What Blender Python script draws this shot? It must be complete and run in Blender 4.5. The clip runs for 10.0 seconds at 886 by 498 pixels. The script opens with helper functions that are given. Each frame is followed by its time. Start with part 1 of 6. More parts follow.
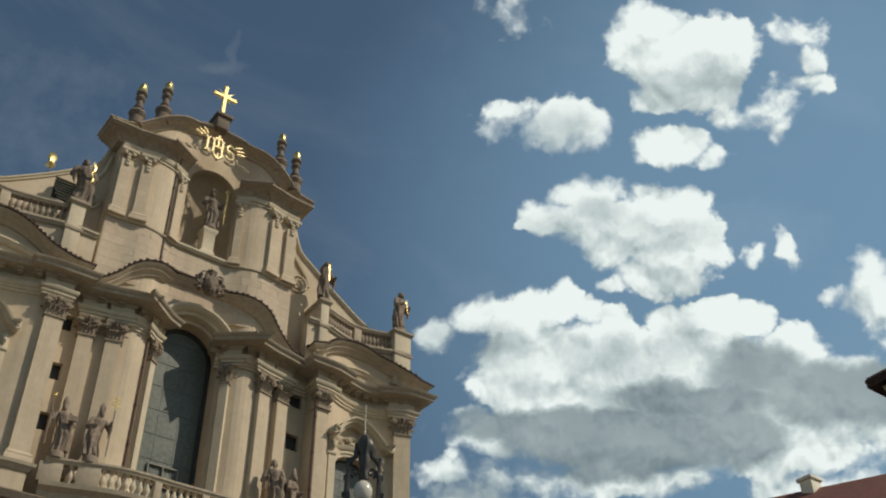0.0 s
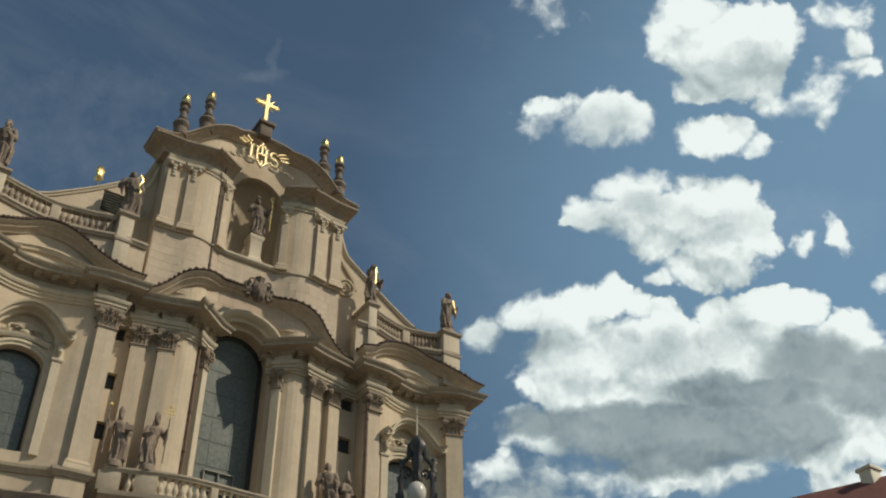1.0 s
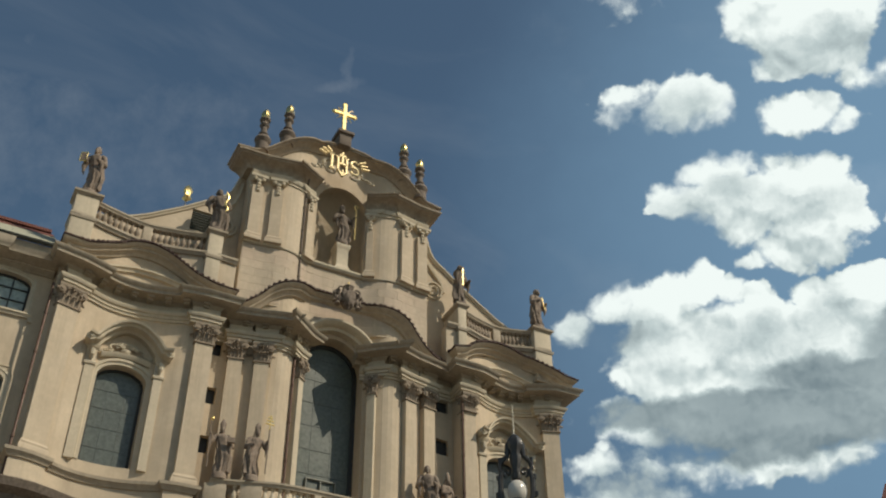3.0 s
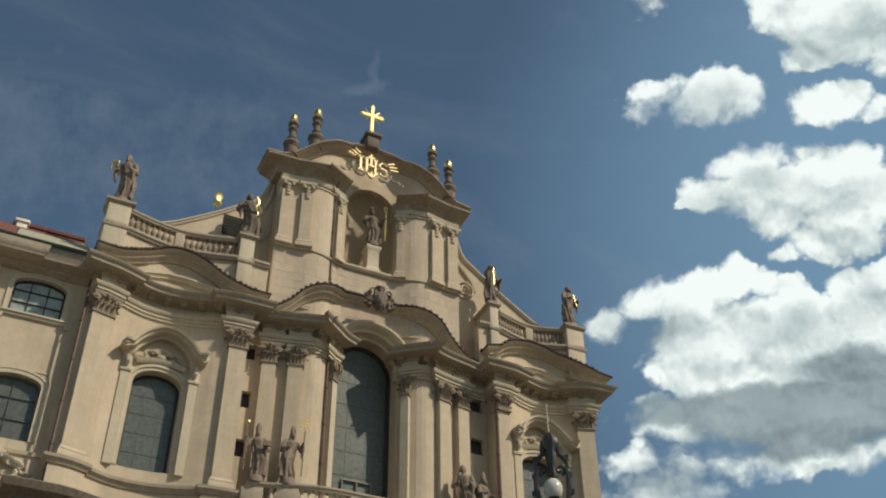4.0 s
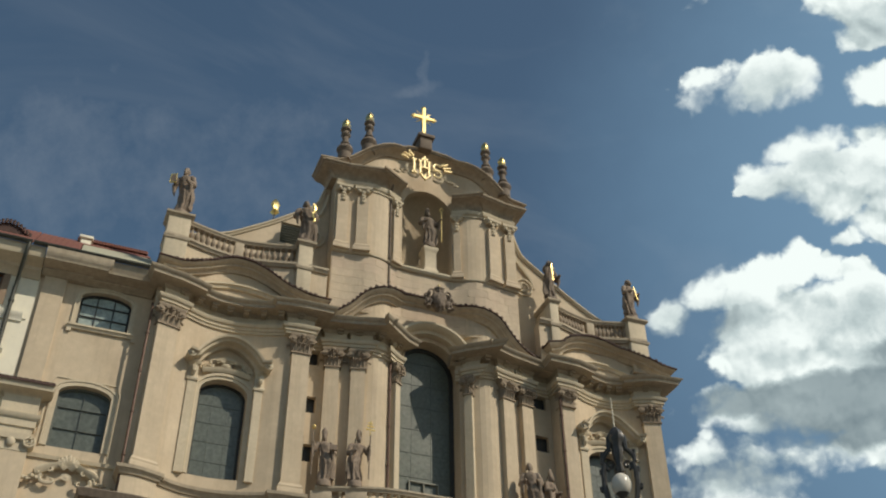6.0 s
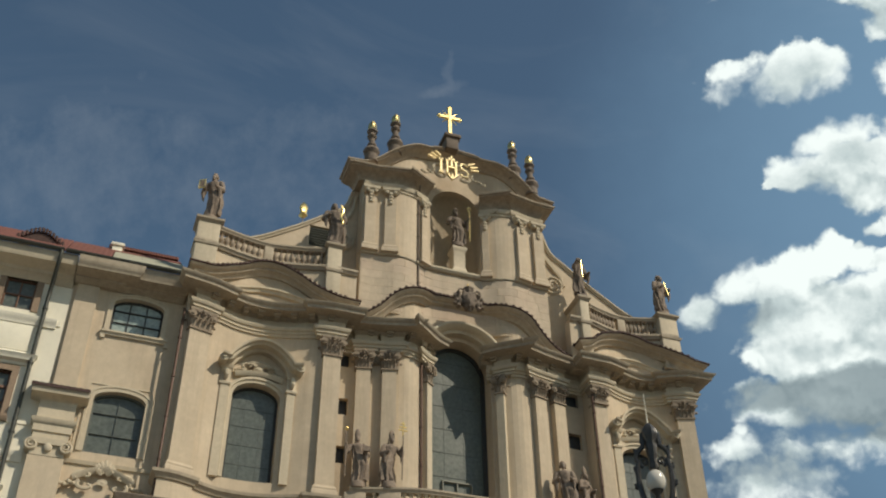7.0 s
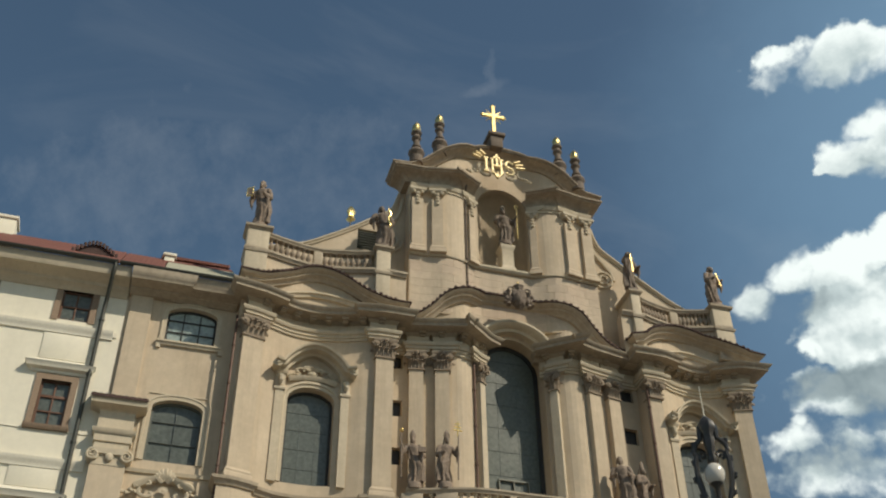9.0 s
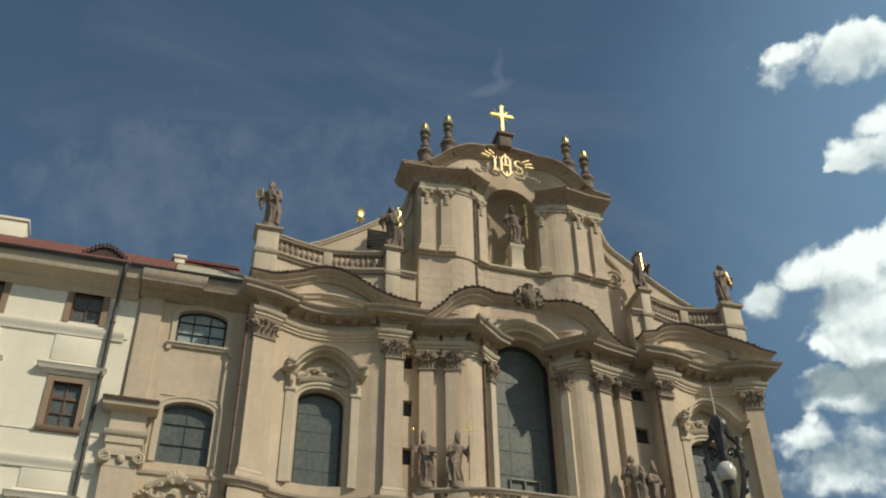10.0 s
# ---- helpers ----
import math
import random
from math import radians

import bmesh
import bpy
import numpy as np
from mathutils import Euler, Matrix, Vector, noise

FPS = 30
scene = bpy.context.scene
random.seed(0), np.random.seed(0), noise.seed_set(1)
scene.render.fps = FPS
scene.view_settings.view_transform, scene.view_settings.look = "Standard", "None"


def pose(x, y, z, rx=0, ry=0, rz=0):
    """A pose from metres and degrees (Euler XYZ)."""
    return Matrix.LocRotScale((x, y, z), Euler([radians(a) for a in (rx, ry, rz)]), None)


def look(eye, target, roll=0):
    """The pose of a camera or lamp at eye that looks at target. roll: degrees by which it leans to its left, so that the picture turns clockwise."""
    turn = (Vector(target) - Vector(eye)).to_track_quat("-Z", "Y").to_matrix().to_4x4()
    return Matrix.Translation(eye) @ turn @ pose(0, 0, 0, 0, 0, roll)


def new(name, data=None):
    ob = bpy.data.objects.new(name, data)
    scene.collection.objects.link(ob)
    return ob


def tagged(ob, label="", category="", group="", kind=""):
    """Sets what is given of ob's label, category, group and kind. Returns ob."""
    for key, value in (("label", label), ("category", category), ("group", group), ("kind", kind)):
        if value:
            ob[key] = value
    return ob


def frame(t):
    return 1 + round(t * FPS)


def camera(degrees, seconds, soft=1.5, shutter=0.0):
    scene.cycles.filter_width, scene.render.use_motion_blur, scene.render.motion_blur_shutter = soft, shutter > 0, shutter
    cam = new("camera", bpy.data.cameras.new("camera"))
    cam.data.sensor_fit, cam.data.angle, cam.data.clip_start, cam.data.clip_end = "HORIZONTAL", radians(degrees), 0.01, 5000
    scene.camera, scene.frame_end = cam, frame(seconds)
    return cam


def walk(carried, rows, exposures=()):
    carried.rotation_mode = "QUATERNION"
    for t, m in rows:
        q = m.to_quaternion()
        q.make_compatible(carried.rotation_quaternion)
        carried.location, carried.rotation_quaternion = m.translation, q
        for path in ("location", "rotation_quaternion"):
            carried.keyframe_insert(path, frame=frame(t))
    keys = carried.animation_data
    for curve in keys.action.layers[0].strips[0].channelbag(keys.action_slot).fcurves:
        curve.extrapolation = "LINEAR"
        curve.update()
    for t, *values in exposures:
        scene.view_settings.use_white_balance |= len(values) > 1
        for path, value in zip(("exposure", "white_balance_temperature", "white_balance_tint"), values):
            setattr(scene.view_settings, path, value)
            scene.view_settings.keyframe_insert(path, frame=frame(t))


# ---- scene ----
cam = camera(45.27, 10.0, soft=2.1)
PAN = [
    (0.0, 128.478, -36.763), (0.5, 128.489, -35.155), (1.0, 128.493, -33.634), (1.5, 128.500, -32.131),
    (2.0, 128.508, -30.580), (2.5, 128.518, -29.077), (4.0, 128.528, -25.689), (4.5, 128.533, -24.741),
    (5.0, 128.536, -23.741), (5.5, 128.538, -22.741), (7.0, 128.541, -19.786), (7.5, 128.546, -18.782),
    (8.0, 128.548, -17.848), (8.5, 128.551, -17.079), (9.0, 128.551, -16.464), (9.5, 128.552, -16.032),
    (10.0, 128.552, -15.814)]
EYE = Vector((-14.43, -37.31, 1.6))
walk(cam, [(t, pose(*EYE, rx, 0.54, rz)) for t, rx, rz in PAN], [(0.0, -0.17), (2.5, -0.10), (5.0, -0.05), (10.0, 0.0)])

# ---------------------------------------------------------------- light
SUN_TO = Vector((0.90, -1.0, 1.25)).normalized()
sun = new("sun", bpy.data.lights.new("sun", "SUN"))
sun.data.energy, sun.data.angle, sun.data.color = 3.5, radians(0.53), (1.0, 0.90, 0.74)
sun.matrix_world = look(SUN_TO * 100, (0, 0, 0))

world = bpy.data.worlds.new("sky")
scene.world = world
world.use_nodes = True


def build_sky():
    nt = world.node_tree
    nt.nodes.clear()
    N, L = nt.nodes.new, nt.links.new

    def math_node(op, a, b=None, c=None, clamp=False):
        n = N("ShaderNodeMath")
        n.operation, n.use_clamp = op, clamp
        for i, q in enumerate((a, b, c)):
            if q is None:
                continue
            if isinstance(q, (int, float)):
                n.inputs[i].default_value = q
            else:
                L(q, n.inputs[i])
        return n.outputs[0]

    def vec(op, a, b):
        n = N("ShaderNodeVectorMath")
        n.operation = op
        for i, q in enumerate((a, b)):
            if isinstance(q, (tuple, Vector)):
                n.inputs[i].default_value = q
            else:
                L(q, n.inputs[i])
        return n

    sky = N("ShaderNodeTexSky")
    sky.sky_type, sky.sun_disc = "NISHITA", False
    sky.sun_elevation = math.asin(SUN_TO.z)
    sky.sun_rotation = math.atan2(SUN_TO.x, SUN_TO.y)
    sky.air_density, sky.dust_density, sky.ozone_density = 1.0, 0.6, 1.3
    way = N("ShaderNodeTexCoord").outputs["Generated"]
    right, up, ahead = SKY_AXES
    depth = vec("DOT_PRODUCT", way, ahead).outputs["Value"]
    front = math_node("GREATER_THAN", depth, 0.15)
    safe = math_node("MAXIMUM", depth, 0.15)
    u = math_node("DIVIDE", vec("DOT_PRODUCT", way, right).outputs["Value"], safe)
    w = math_node("DIVIDE", vec("DOT_PRODUCT", way, up).outputs["Value"], safe)
    flat = N("ShaderNodeCombineXYZ")
    L(u, flat.inputs[0]), L(w, flat.inputs[1])
    plane = flat.outputs[0]

    def fbm(scale, detail, rough, off=(0, 0, 0), dist=0.0, source=None):
        n = N("ShaderNodeTexNoise")
        n.inputs["Scale"].default_value, n.inputs["Detail"].default_value = scale, detail
        n.inputs["Roughness"].default_value, n.inputs["Distortion"].default_value = rough, dist
        L(vec("ADD", source or plane, off).outputs[0], n.inputs["Vector"])
        return n

    # the outlines are torn by noise at two scales
    warp = fbm(9.0, 4, 0.55, (3.1, 1.7, 0.4))
    shift = vec("SCALE", vec("SUBTRACT", warp.outputs["Color"], (0.5, 0.5, 0.5)).outputs[0], (0, 0, 0))
    shift.inputs["Scale"].default_value = 0.055
    torn = vec("ADD", plane, shift.outputs[0]).outputs[0]
    curl = fbm(30.0, 5, 0.6, (1.3, 6.1, 2.2))
    shred = vec("SCALE", vec("SUBTRACT", curl.outputs["Color"], (0.5, 0.5, 0.5)).outputs[0], (0, 0, 0))
    shred.inputs["Scale"].default_value = 0.024
    torn = vec("ADD", torn, shred.outputs[0]).outputs[0]

    def field(blobs, where=None):
        total = None
        for cx, cy, rx, ry, top in blobs:
            a = vec("SUBTRACT", where or torn, (cx, cy, 0.0)).outputs[0]
            b = vec("DIVIDE", a, (rx, ry, 1.0)).outputs[0]
            d = vec("DOT_PRODUCT", b, b).outputs["Value"]
            h = math_node("MULTIPLY_ADD", d, -top, top)
            total = h if total is None else math_node("SMOOTH_MAX", total, h, 0.12)
        return total

    def billow(off, detail):
        """Heaped cloud relief: rounded lobes at two sizes over fine noise."""
        total = None
        for scale, gain in ((24.0, 0.80), (58.0, 0.62), (130.0, 0.30)):
            v = N("ShaderNodeTexVoronoi")
            v.feature = "SMOOTH_F1"
            v.inputs["Scale"].default_value, v.inputs["Smoothness"].default_value = scale, 0.55
            L(vec("ADD", torn, off).outputs[0], v.inputs["Vector"])
            h = math_node("MULTIPLY_ADD", v.outputs["Distance"], -gain, 0.52 * gain)
            total = h if total is None else math_node("ADD", total, h)
        n = fbm(20.0, detail, 0.64, tuple(Vector(off) + Vector((0.3, 0.9, 0.2)))).outputs["Fac"]
        return math_node("MULTIPLY_ADD", math_node("SUBTRACT", n, 0.5), 1.6, total), n

    dens = field(CLOUDS)
    sunward = vec("ADD", torn, (0.008, 0.030, 0.0)).outputs[0]
    toward = field(CLOUDS, sunward)
    heap_here, fine = billow((0.0, 0.0, 0.0), 9)
    heap_low, _ = billow((0.0, 0.0, 0.0), 3)
    heap_sun, _ = billow((0.003, 0.009, 0.0), 3)
    big = fbm(9.0, 4, 0.5, (5.3, 2.1, 0.9)).outputs["Fac"]
    ragged = math_node("ADD", dens, heap_here)
    # crisp heaped edges in some places, torn and thin ones in others
    edge = N("ShaderNodeMapRange")
    edge.interpolation_type = "SMOOTHSTEP"
    edge.inputs["From Min"].default_value, edge.inputs["From Max"].default_value = 0.42, 0.60
    edge.inputs["To Min"].default_value, edge.inputs["To Max"].default_value = 0.40, 1.05
    L(fbm(8.0, 2, 0.5, (7.7, 4.2, 1.9)).outputs["Fac"], edge.inputs["Value"])
    cover = N("ShaderNodeMapRange")
    cover.interpolation_type = "SMOOTHSTEP"
    cover.inputs["From Min"].default_value = -0.12
    L(edge.outputs[0], cover.inputs["From Max"])
    L(ragged, cover.inputs["Value"])
    mask = math_node("MULTIPLY", cover.outputs[0], front)
    # thin high cirrus
    cir = N("ShaderNodeTexNoise")
    cir.inputs["Scale"].default_value, cir.inputs["Detail"].default_value = 3.0, 6
    cir.inputs["Roughness"].default_value, cir.inputs["Distortion"].default_value = 0.55, 0.8
    L(vec("MULTIPLY", way, (1.0, 2.2, 3.0)).outputs[0], cir.inputs["Vector"])
    veil = N("ShaderNodeMapRange")
    veil.inputs["From Min"].default_value, veil.inputs["From Max"].default_value, veil.inputs["To Max"].default_value = 0.5, 0.8, 0.07
    L(cir.outputs["Fac"], veil.inputs["Value"])
    wisp = field(WISPS)
    wispy = N("ShaderNodeMapRange")
    wispy.inputs["From Min"].default_value, wispy.inputs["From Max"].default_value, wispy.inputs["To Max"].default_value = 0.0, 1.2, 0.16
    L(math_node("MULTIPLY_ADD", math_node("SUBTRACT", fine, 0.45), 1.5, wisp), wispy.inputs["Value"])
    glare = N("ShaderNodeMapRange")
    glare.interpolation_type = "SMOOTHSTEP"
    glare.inputs["From Min"].default_value, glare.inputs["From Max"].default_value, glare.inputs["To Max"].default_value = 0.0, 1.0, 0.42
    L(math_node("MULTIPLY", field(HAZE), front), glare.inputs["Value"])
    thin = math_node("MAXIMUM", veil.outputs[0], math_node("MULTIPLY", wispy.outputs[0], front))
    # sunlit tops and grey undersides
    relief = math_node("MULTIPLY_ADD", math_node("SUBTRACT", heap_low, heap_sun), 0.50, 0.86)
    relief = math_node("MULTIPLY_ADD", math_node("SUBTRACT", dens, toward), 0.30, relief)
    relief = math_node("MULTIPLY_ADD", math_node("SUBTRACT", big, 0.5), -0.60, relief, clamp=True)
    under = N("ShaderNodeMapRange")
    under.interpolation_type = "SMOOTHSTEP"
    under.inputs["From Min"].default_value, under.inputs["From Max"].default_value = -0.25, 0.65
    L(math_node("MULTIPLY_ADD", math_node("SUBTRACT", fine, 0.5), 0.9, field(UNDERSIDES)), under.inputs["Value"])
    light = math_node("MULTIPLY", relief, math_node("MULTIPLY_ADD", under.outputs[0], -0.70, 1.0))
    mottle = math_node("MULTIPLY", math_node("SUBTRACT", fbm(13.0, 7, 0.55, (2.2, 8.1, 3.3)).outputs["Fac"], 0.5), under.outputs[0])
    light = math_node("MULTIPLY_ADD", mottle, 0.45, light, clamp=True)
    ramp = N("ShaderNodeValToRGB")
    ramp.color_ramp.elements[0].position, ramp.color_ramp.elements[0].color = 0.0, (0.10, 0.155, 0.19, 1)
    ramp.color_ramp.elements[1].position, ramp.color_ramp.elements[1].color = 0.95, (0.94, 1.02, 0.985, 1)
    mid = ramp.color_ramp.elements.new(0.55)
    mid.color = (0.55, 0.645, 0.645, 1)
    L(light, ramp.inputs["Fac"])

    blue = N("ShaderNodeMix")
    blue.data_type, blue.blend_type = "RGBA", "MULTIPLY"
    blue.inputs["Factor"].default_value = 1.0
    L(sky.outputs[0], blue.inputs["A"])
    blue.inputs["B"].default_value = SKY_TINT
    hazy = N("ShaderNodeMix")
    hazy.data_type = "RGBA"
    L(thin, hazy.inputs["Factor"]), L(blue.outputs["Result"], hazy.inputs["A"])
    hazy.inputs["B"].default_value = (0.75, 0.78, 0.78, 1)
    pale = N("ShaderNodeMix")
    pale.data_type = "RGBA"
    L(glare.outputs[0], pale.inputs["Factor"]), L(hazy.outputs["Result"], pale.inputs["A"])
    pale.inputs["B"].default_value = (0.30, 0.52, 0.72, 1)
    mix = N("ShaderNodeMix")
    mix.data_type = "RGBA"
    L(mask, mix.inputs["Factor"]), L(pale.outputs["Result"], mix.inputs["A"]), L(ramp.outputs[0], mix.inputs["B"])
    bg = N("ShaderNodeBackground")
    bg.inputs["Strength"].default_value = 1.0
    L(mix.outputs["Result"], bg.inputs["Color"])
    out = N("ShaderNodeOutputWorld")
    L(bg.outputs[0], out.inputs["Surface"])


# the bearing of the cloud bank, and its heaps as angles about that bearing: across, up, two half-widths, thickness
SKY_AXES = [pose(0, 0, 0, 128.478, 0.54, -36.763).to_3x3() @ Vector(q) for q in ((1, 0, 0), (0, 1, 0), (0, 0, -1))]
SKY_TINT = (0.077, 0.084, 0.0765, 1)


def heap(x, y, rx, ry, top=1.0):
    return ((x - 796) / 1880, (441 - y) / 1880, rx / 1880, ry / 1880, top)


CLOUDS = [heap(*q) for q in (
    # upper heap with its torn companions
    (1180, 42, 66, 42, 1.2), (1137, 90, 60, 56, 1.2), (1222, 104, 120, 84, 1.5), (1279, 78, 80, 64, 1.3), (1329, 92, 36, 42, 0.8), (1236, 145, 104, 56, 1.2), (1194, 172, 66, 34, 0.8),
    (1208, 258, 76, 38, 1.1), (1268, 274, 46, 24, 0.8), (1421, 152, 52, 17, 0.45), (1378, 191, 46, 42, 0.55), (1392, 234, 17, 26, 0.4), (1456, 167, 25, 21, 0.5), (1329, 206, 50, 26, 0.4),
    (1421, 56, 50, 35, 0.6), (1437, 104, 25, 33, 0.4), (915, 208, 58, 38, 0.7), (975, 225, 72, 44, 0.85), (1038, 234, 52, 44, 0.7), (905, 22, 55, 20, 0.10),
    # middle heap
    (1031, 340, 58, 37, 1.2), (974, 383, 46, 36, 1.1), (946, 386, 24, 18, 0.9), (1080, 340, 54, 33, 1.1), (1194, 355, 82, 32, 1.1), (1165, 400, 124, 60, 1.6), (1059, 397, 92, 58, 1.5), (1251, 425, 52, 52, 1.1),
    (1200, 455, 88, 60, 1.4), (1165, 484, 72, 38, 1.1), (1095, 446, 72, 42, 1.2), (1279, 441, 30, 28, 0.7), (1095, 505, 26, 14, 0.6), (1187, 512, 28, 16, 0.6), (1343, 455, 17, 13, 0.12), (1403, 441, 12, 16, 0.12),
    # great bank
    (790, 600, 32, 36, 0.9), (846, 569, 46, 38, 1.1), (903, 583, 52, 40, 1.2), (953, 562, 48, 42, 1.2), (1002, 543, 40, 38, 1.2), (1052, 556, 30, 30, 1.1), (1088, 572, 26, 28, 1.0), (1194, 564, 45, 38, 1.1), (1265, 550, 45, 35, 1.1),
    (1329, 562, 46, 34, 1.1), (1400, 597, 50, 38, 1.1), (1442, 628, 45, 42, 1.1), (962, 640, 108, 60, 1.5), (1095, 640, 124, 72, 1.5), (1236, 640, 124, 76, 1.5), (1364, 660, 112, 60, 1.5), (1506, 660, 95, 42, 1.3),
    (870, 690, 34, 34, 0.45), (1000, 700, 150, 40, 1.2), (1230, 705, 200, 40, 1.4), (1024, 752, 165, 70, 1.4), (1201, 770, 190, 90, 1.5), (1364, 755, 120, 70, 1.4), (882, 772, 76, 34, 0.8), (1520, 704, 130, 60, 1.4), (1450, 795, 130, 50, 1.2), (1364, 832, 80, 30, 0.9), (1120, 850, 170, 40, 1.0),
    (1040, 846, 240, 34, 0.4), (862, 752, 84, 26, 0.5), (858, 905, 110, 46, 0.8), (811, 840, 46, 30, 0.9), (885, 853, 44, 24, 0.8), (818, 815, 18, 18, 0.6), (953, 862, 44, 20, 0.7), (1541, 484, 42, 52, 1.0), (1563, 525, 70, 50, 1.1), (1513, 459, 20, 13, 0.5), (1470, 509, 18, 10, 0.25),
    (1720, 560, 160, 110, 1.0), (1700, 740, 240, 110, 1.0), (1500, 870, 160, 50, 1.0))]
UNDERSIDES = [heap(*q) for q in (
    (1120, 785, 260, 72, 1.4), (1000, 765, 150, 52, 1.2), (1290, 780, 140, 66, 1.2), (868, 756, 100, 32, 0.9), (1345, 655, 110, 56, 0.8), (1480, 695, 160, 62, 1.1), (1620, 690, 200, 70, 1.0), (1240, 710, 190, 50, 0.8),
    (905, 622, 70, 30, 0.22), (1090, 640, 110, 34, 0.25), (1225, 605, 40, 50, 0.25), (1062, 378, 60, 32, 0.25), (1180, 412, 95, 32, 0.16), (1232, 148, 110, 42, 0.2), (800, 610, 50, 40, 0.15), (880, 625, 90, 44, 0.3), (975, 402, 62, 36, 0.22), (965, 242, 90, 34, 0.2), (850, 880, 120, 40, 0.45))]
WISPS = [heap(*q) for q in ((395, 122, 60, 16, 0.5), (428, 100, 12, 40, 0.45), (60, 230, 300, 120, 0.2), (-350, 120, 300, 160, 0.3), (1300, 420, 200, 60, 0.4))]
HAZE = [heap(1530, 430, 1020, 880)]
build_sky()

# ---------------------------------------------------------------- materials
def surface(name, base, rough=0.85, metal=0.0, grain=14.0, vary=0.16, bump=0.25, stain=0.18, streak=0.0, warm=None, piece=0.0):
    """A weathered surface: fine grain, broad stains, rain streaks and a fine relief."""
    m = bpy.data.materials.new(name)
    m.use_nodes = True
    nt = m.node_tree
    N, L = nt.nodes.new, nt.links.new
    bs = nt.nodes["Principled BSDF"]
    bs.inputs["Roughness"].default_value, bs.inputs["Metallic"].default_value = rough, metal
    co = N("ShaderNodeTexCoord").outputs["Object"]

    def tex(scale, detail, rg, stretch=(1, 1, 1)):
        mp = N("ShaderNodeMapping")
        mp.inputs["Scale"].default_value = stretch
        L(co, mp.inputs["Vector"])
        n = N("ShaderNodeTexNoise")
        n.inputs["Scale"].default_value, n.inputs["Detail"].default_value, n.inputs["Roughness"].default_value = scale, detail, rg
        L(mp.outputs[0], n.inputs["Vector"])
        return n.outputs["Fac"]

    def blend(kind, fac, a, b):
        n = N("ShaderNodeMix")
        n.data_type, n.blend_type = "RGBA", kind
        for key, q in (("Factor", fac), ("A", a), ("B", b)):
            if isinstance(q, (int, float)):
                n.inputs[key].default_value = q
            elif isinstance(q, tuple):
                n.inputs[key].default_value = (*q, 1)
            else:
                L(q, n.inputs[key])
        return n.outputs["Result"]

    def span(src, lo, hi, a, b):
        n = N("ShaderNodeMapRange")
        for key, q in (("From Min", lo), ("From Max", hi), ("To Min", a), ("To Max", b)):
            n.inputs[key].default_value = q
        L(src, n.inputs["Value"])
        return n.outputs[0]

    dark = tuple(c * (1 - 1.6 * vary) for c in base)
    pale = tuple(min(1, c * (1 + vary)) for c in base)
    col = blend("MIX", span(tex(grain, 8, 0.65), 0.3, 0.7, 0, 1), dark, pale)
    other = warm or tuple(c * q for c, q in zip(base, (0.72, 0.70, 0.68)))
    col = blend("MIX", span(tex(0.45, 7, 0.62), 0.42, 0.72, 0, stain * 2.4), col, other)
    if streak:
        soot = tuple(c * q for c, q in zip(base, (0.45, 0.43, 0.42)))
        col = blend("MIX", span(tex(1.5, 6, 0.7, (1.6, 1.6, 0.14)), 0.50, 0.78, 0, streak), col, soot)
    if piece:
        rnd = N("ShaderNodeObjectInfo").outputs["Random"]
        col = blend("MULTIPLY", 1.0, col, blend("MIX", rnd, tuple([1 - piece] * 3), tuple([1.0] * 3)))
    L(col, bs.inputs["Base Color"])
    if rough > 0.3:
        L(span(tex(grain * 0.5, 5, 0.6), 0.3, 0.7, max(0.05, rough - 0.1), min(1, rough + 0.1)), bs.inputs["Roughness"])
    bp = N("ShaderNodeBump")
    bp.inputs["Strength"].default_value, bp.inputs["Distance"].default_value = bump, 0.02
    L(tex(grain * 2.2, 6, 0.6), bp.inputs["Height"])
    L(bp.outputs[0], bs.inputs["Normal"])
    return m


def glass_material(name, tint, rough=0.06, wave=0.10):
    """Old window glass before a dark room: glossy, uneven, with dust."""
    m = surface(name, tint, rough, 0.0, 6.0, 0.25, 0.0, 0.2)
    nt = m.node_tree
    N, L = nt.nodes.new, nt.links.new
    bs = nt.nodes["Principled BSDF"]
    bs.inputs["Specular IOR Level"].default_value = 0.38
    ns = N("ShaderNodeTexNoise")
    ns.inputs["Scale"].default_value, ns.inputs["Detail"].default_value = 1.3, 3
    L(N("ShaderNodeTexCoord").outputs["Object"], ns.inputs["Vector"])
    bp = N("ShaderNodeBump")
    bp.inputs["Strength"].default_value, bp.inputs["Distance"].default_value = wave, 0.05
    L(ns.outputs["Fac"], bp.inputs["Height"])
    L(bp.outputs[0], bs.inputs["Normal"])
    return m


PLASTER = surface("ochre_plaster", (0.57, 0.465, 0.33), 0.9, 0, 3.5, 0.06, 0.06, 0.30, 0.42)
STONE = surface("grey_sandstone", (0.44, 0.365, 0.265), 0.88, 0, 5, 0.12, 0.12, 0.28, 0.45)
TRIM = surface("pale_stone_trim", (0.57, 0.485, 0.35), 0.88, 0, 5, 0.07, 0.10, 0.22, 0.35)
# dark stone of the capitals; on the pavilion balusters it paints in the rail's shade
CAPSTONE = surface("capital_stone_and_rail_shade", (0.31, 0.245, 0.175), 0.88, 0, 6, 0.18, 0.15, 0.3, 0.4)
BROWNSTONE = surface("brown_cornice_stone", (0.40, 0.325, 0.235), 0.88, 0, 5, 0.16, 0.2, 0.28, 0.5)
RUSTPIPE = surface("brown_painted_pipe", (0.13, 0.075, 0.05), 0.6, 0.2, 12, 0.2, 0.2, 0.25)
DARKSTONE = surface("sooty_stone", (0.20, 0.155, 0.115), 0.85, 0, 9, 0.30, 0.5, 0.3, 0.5)
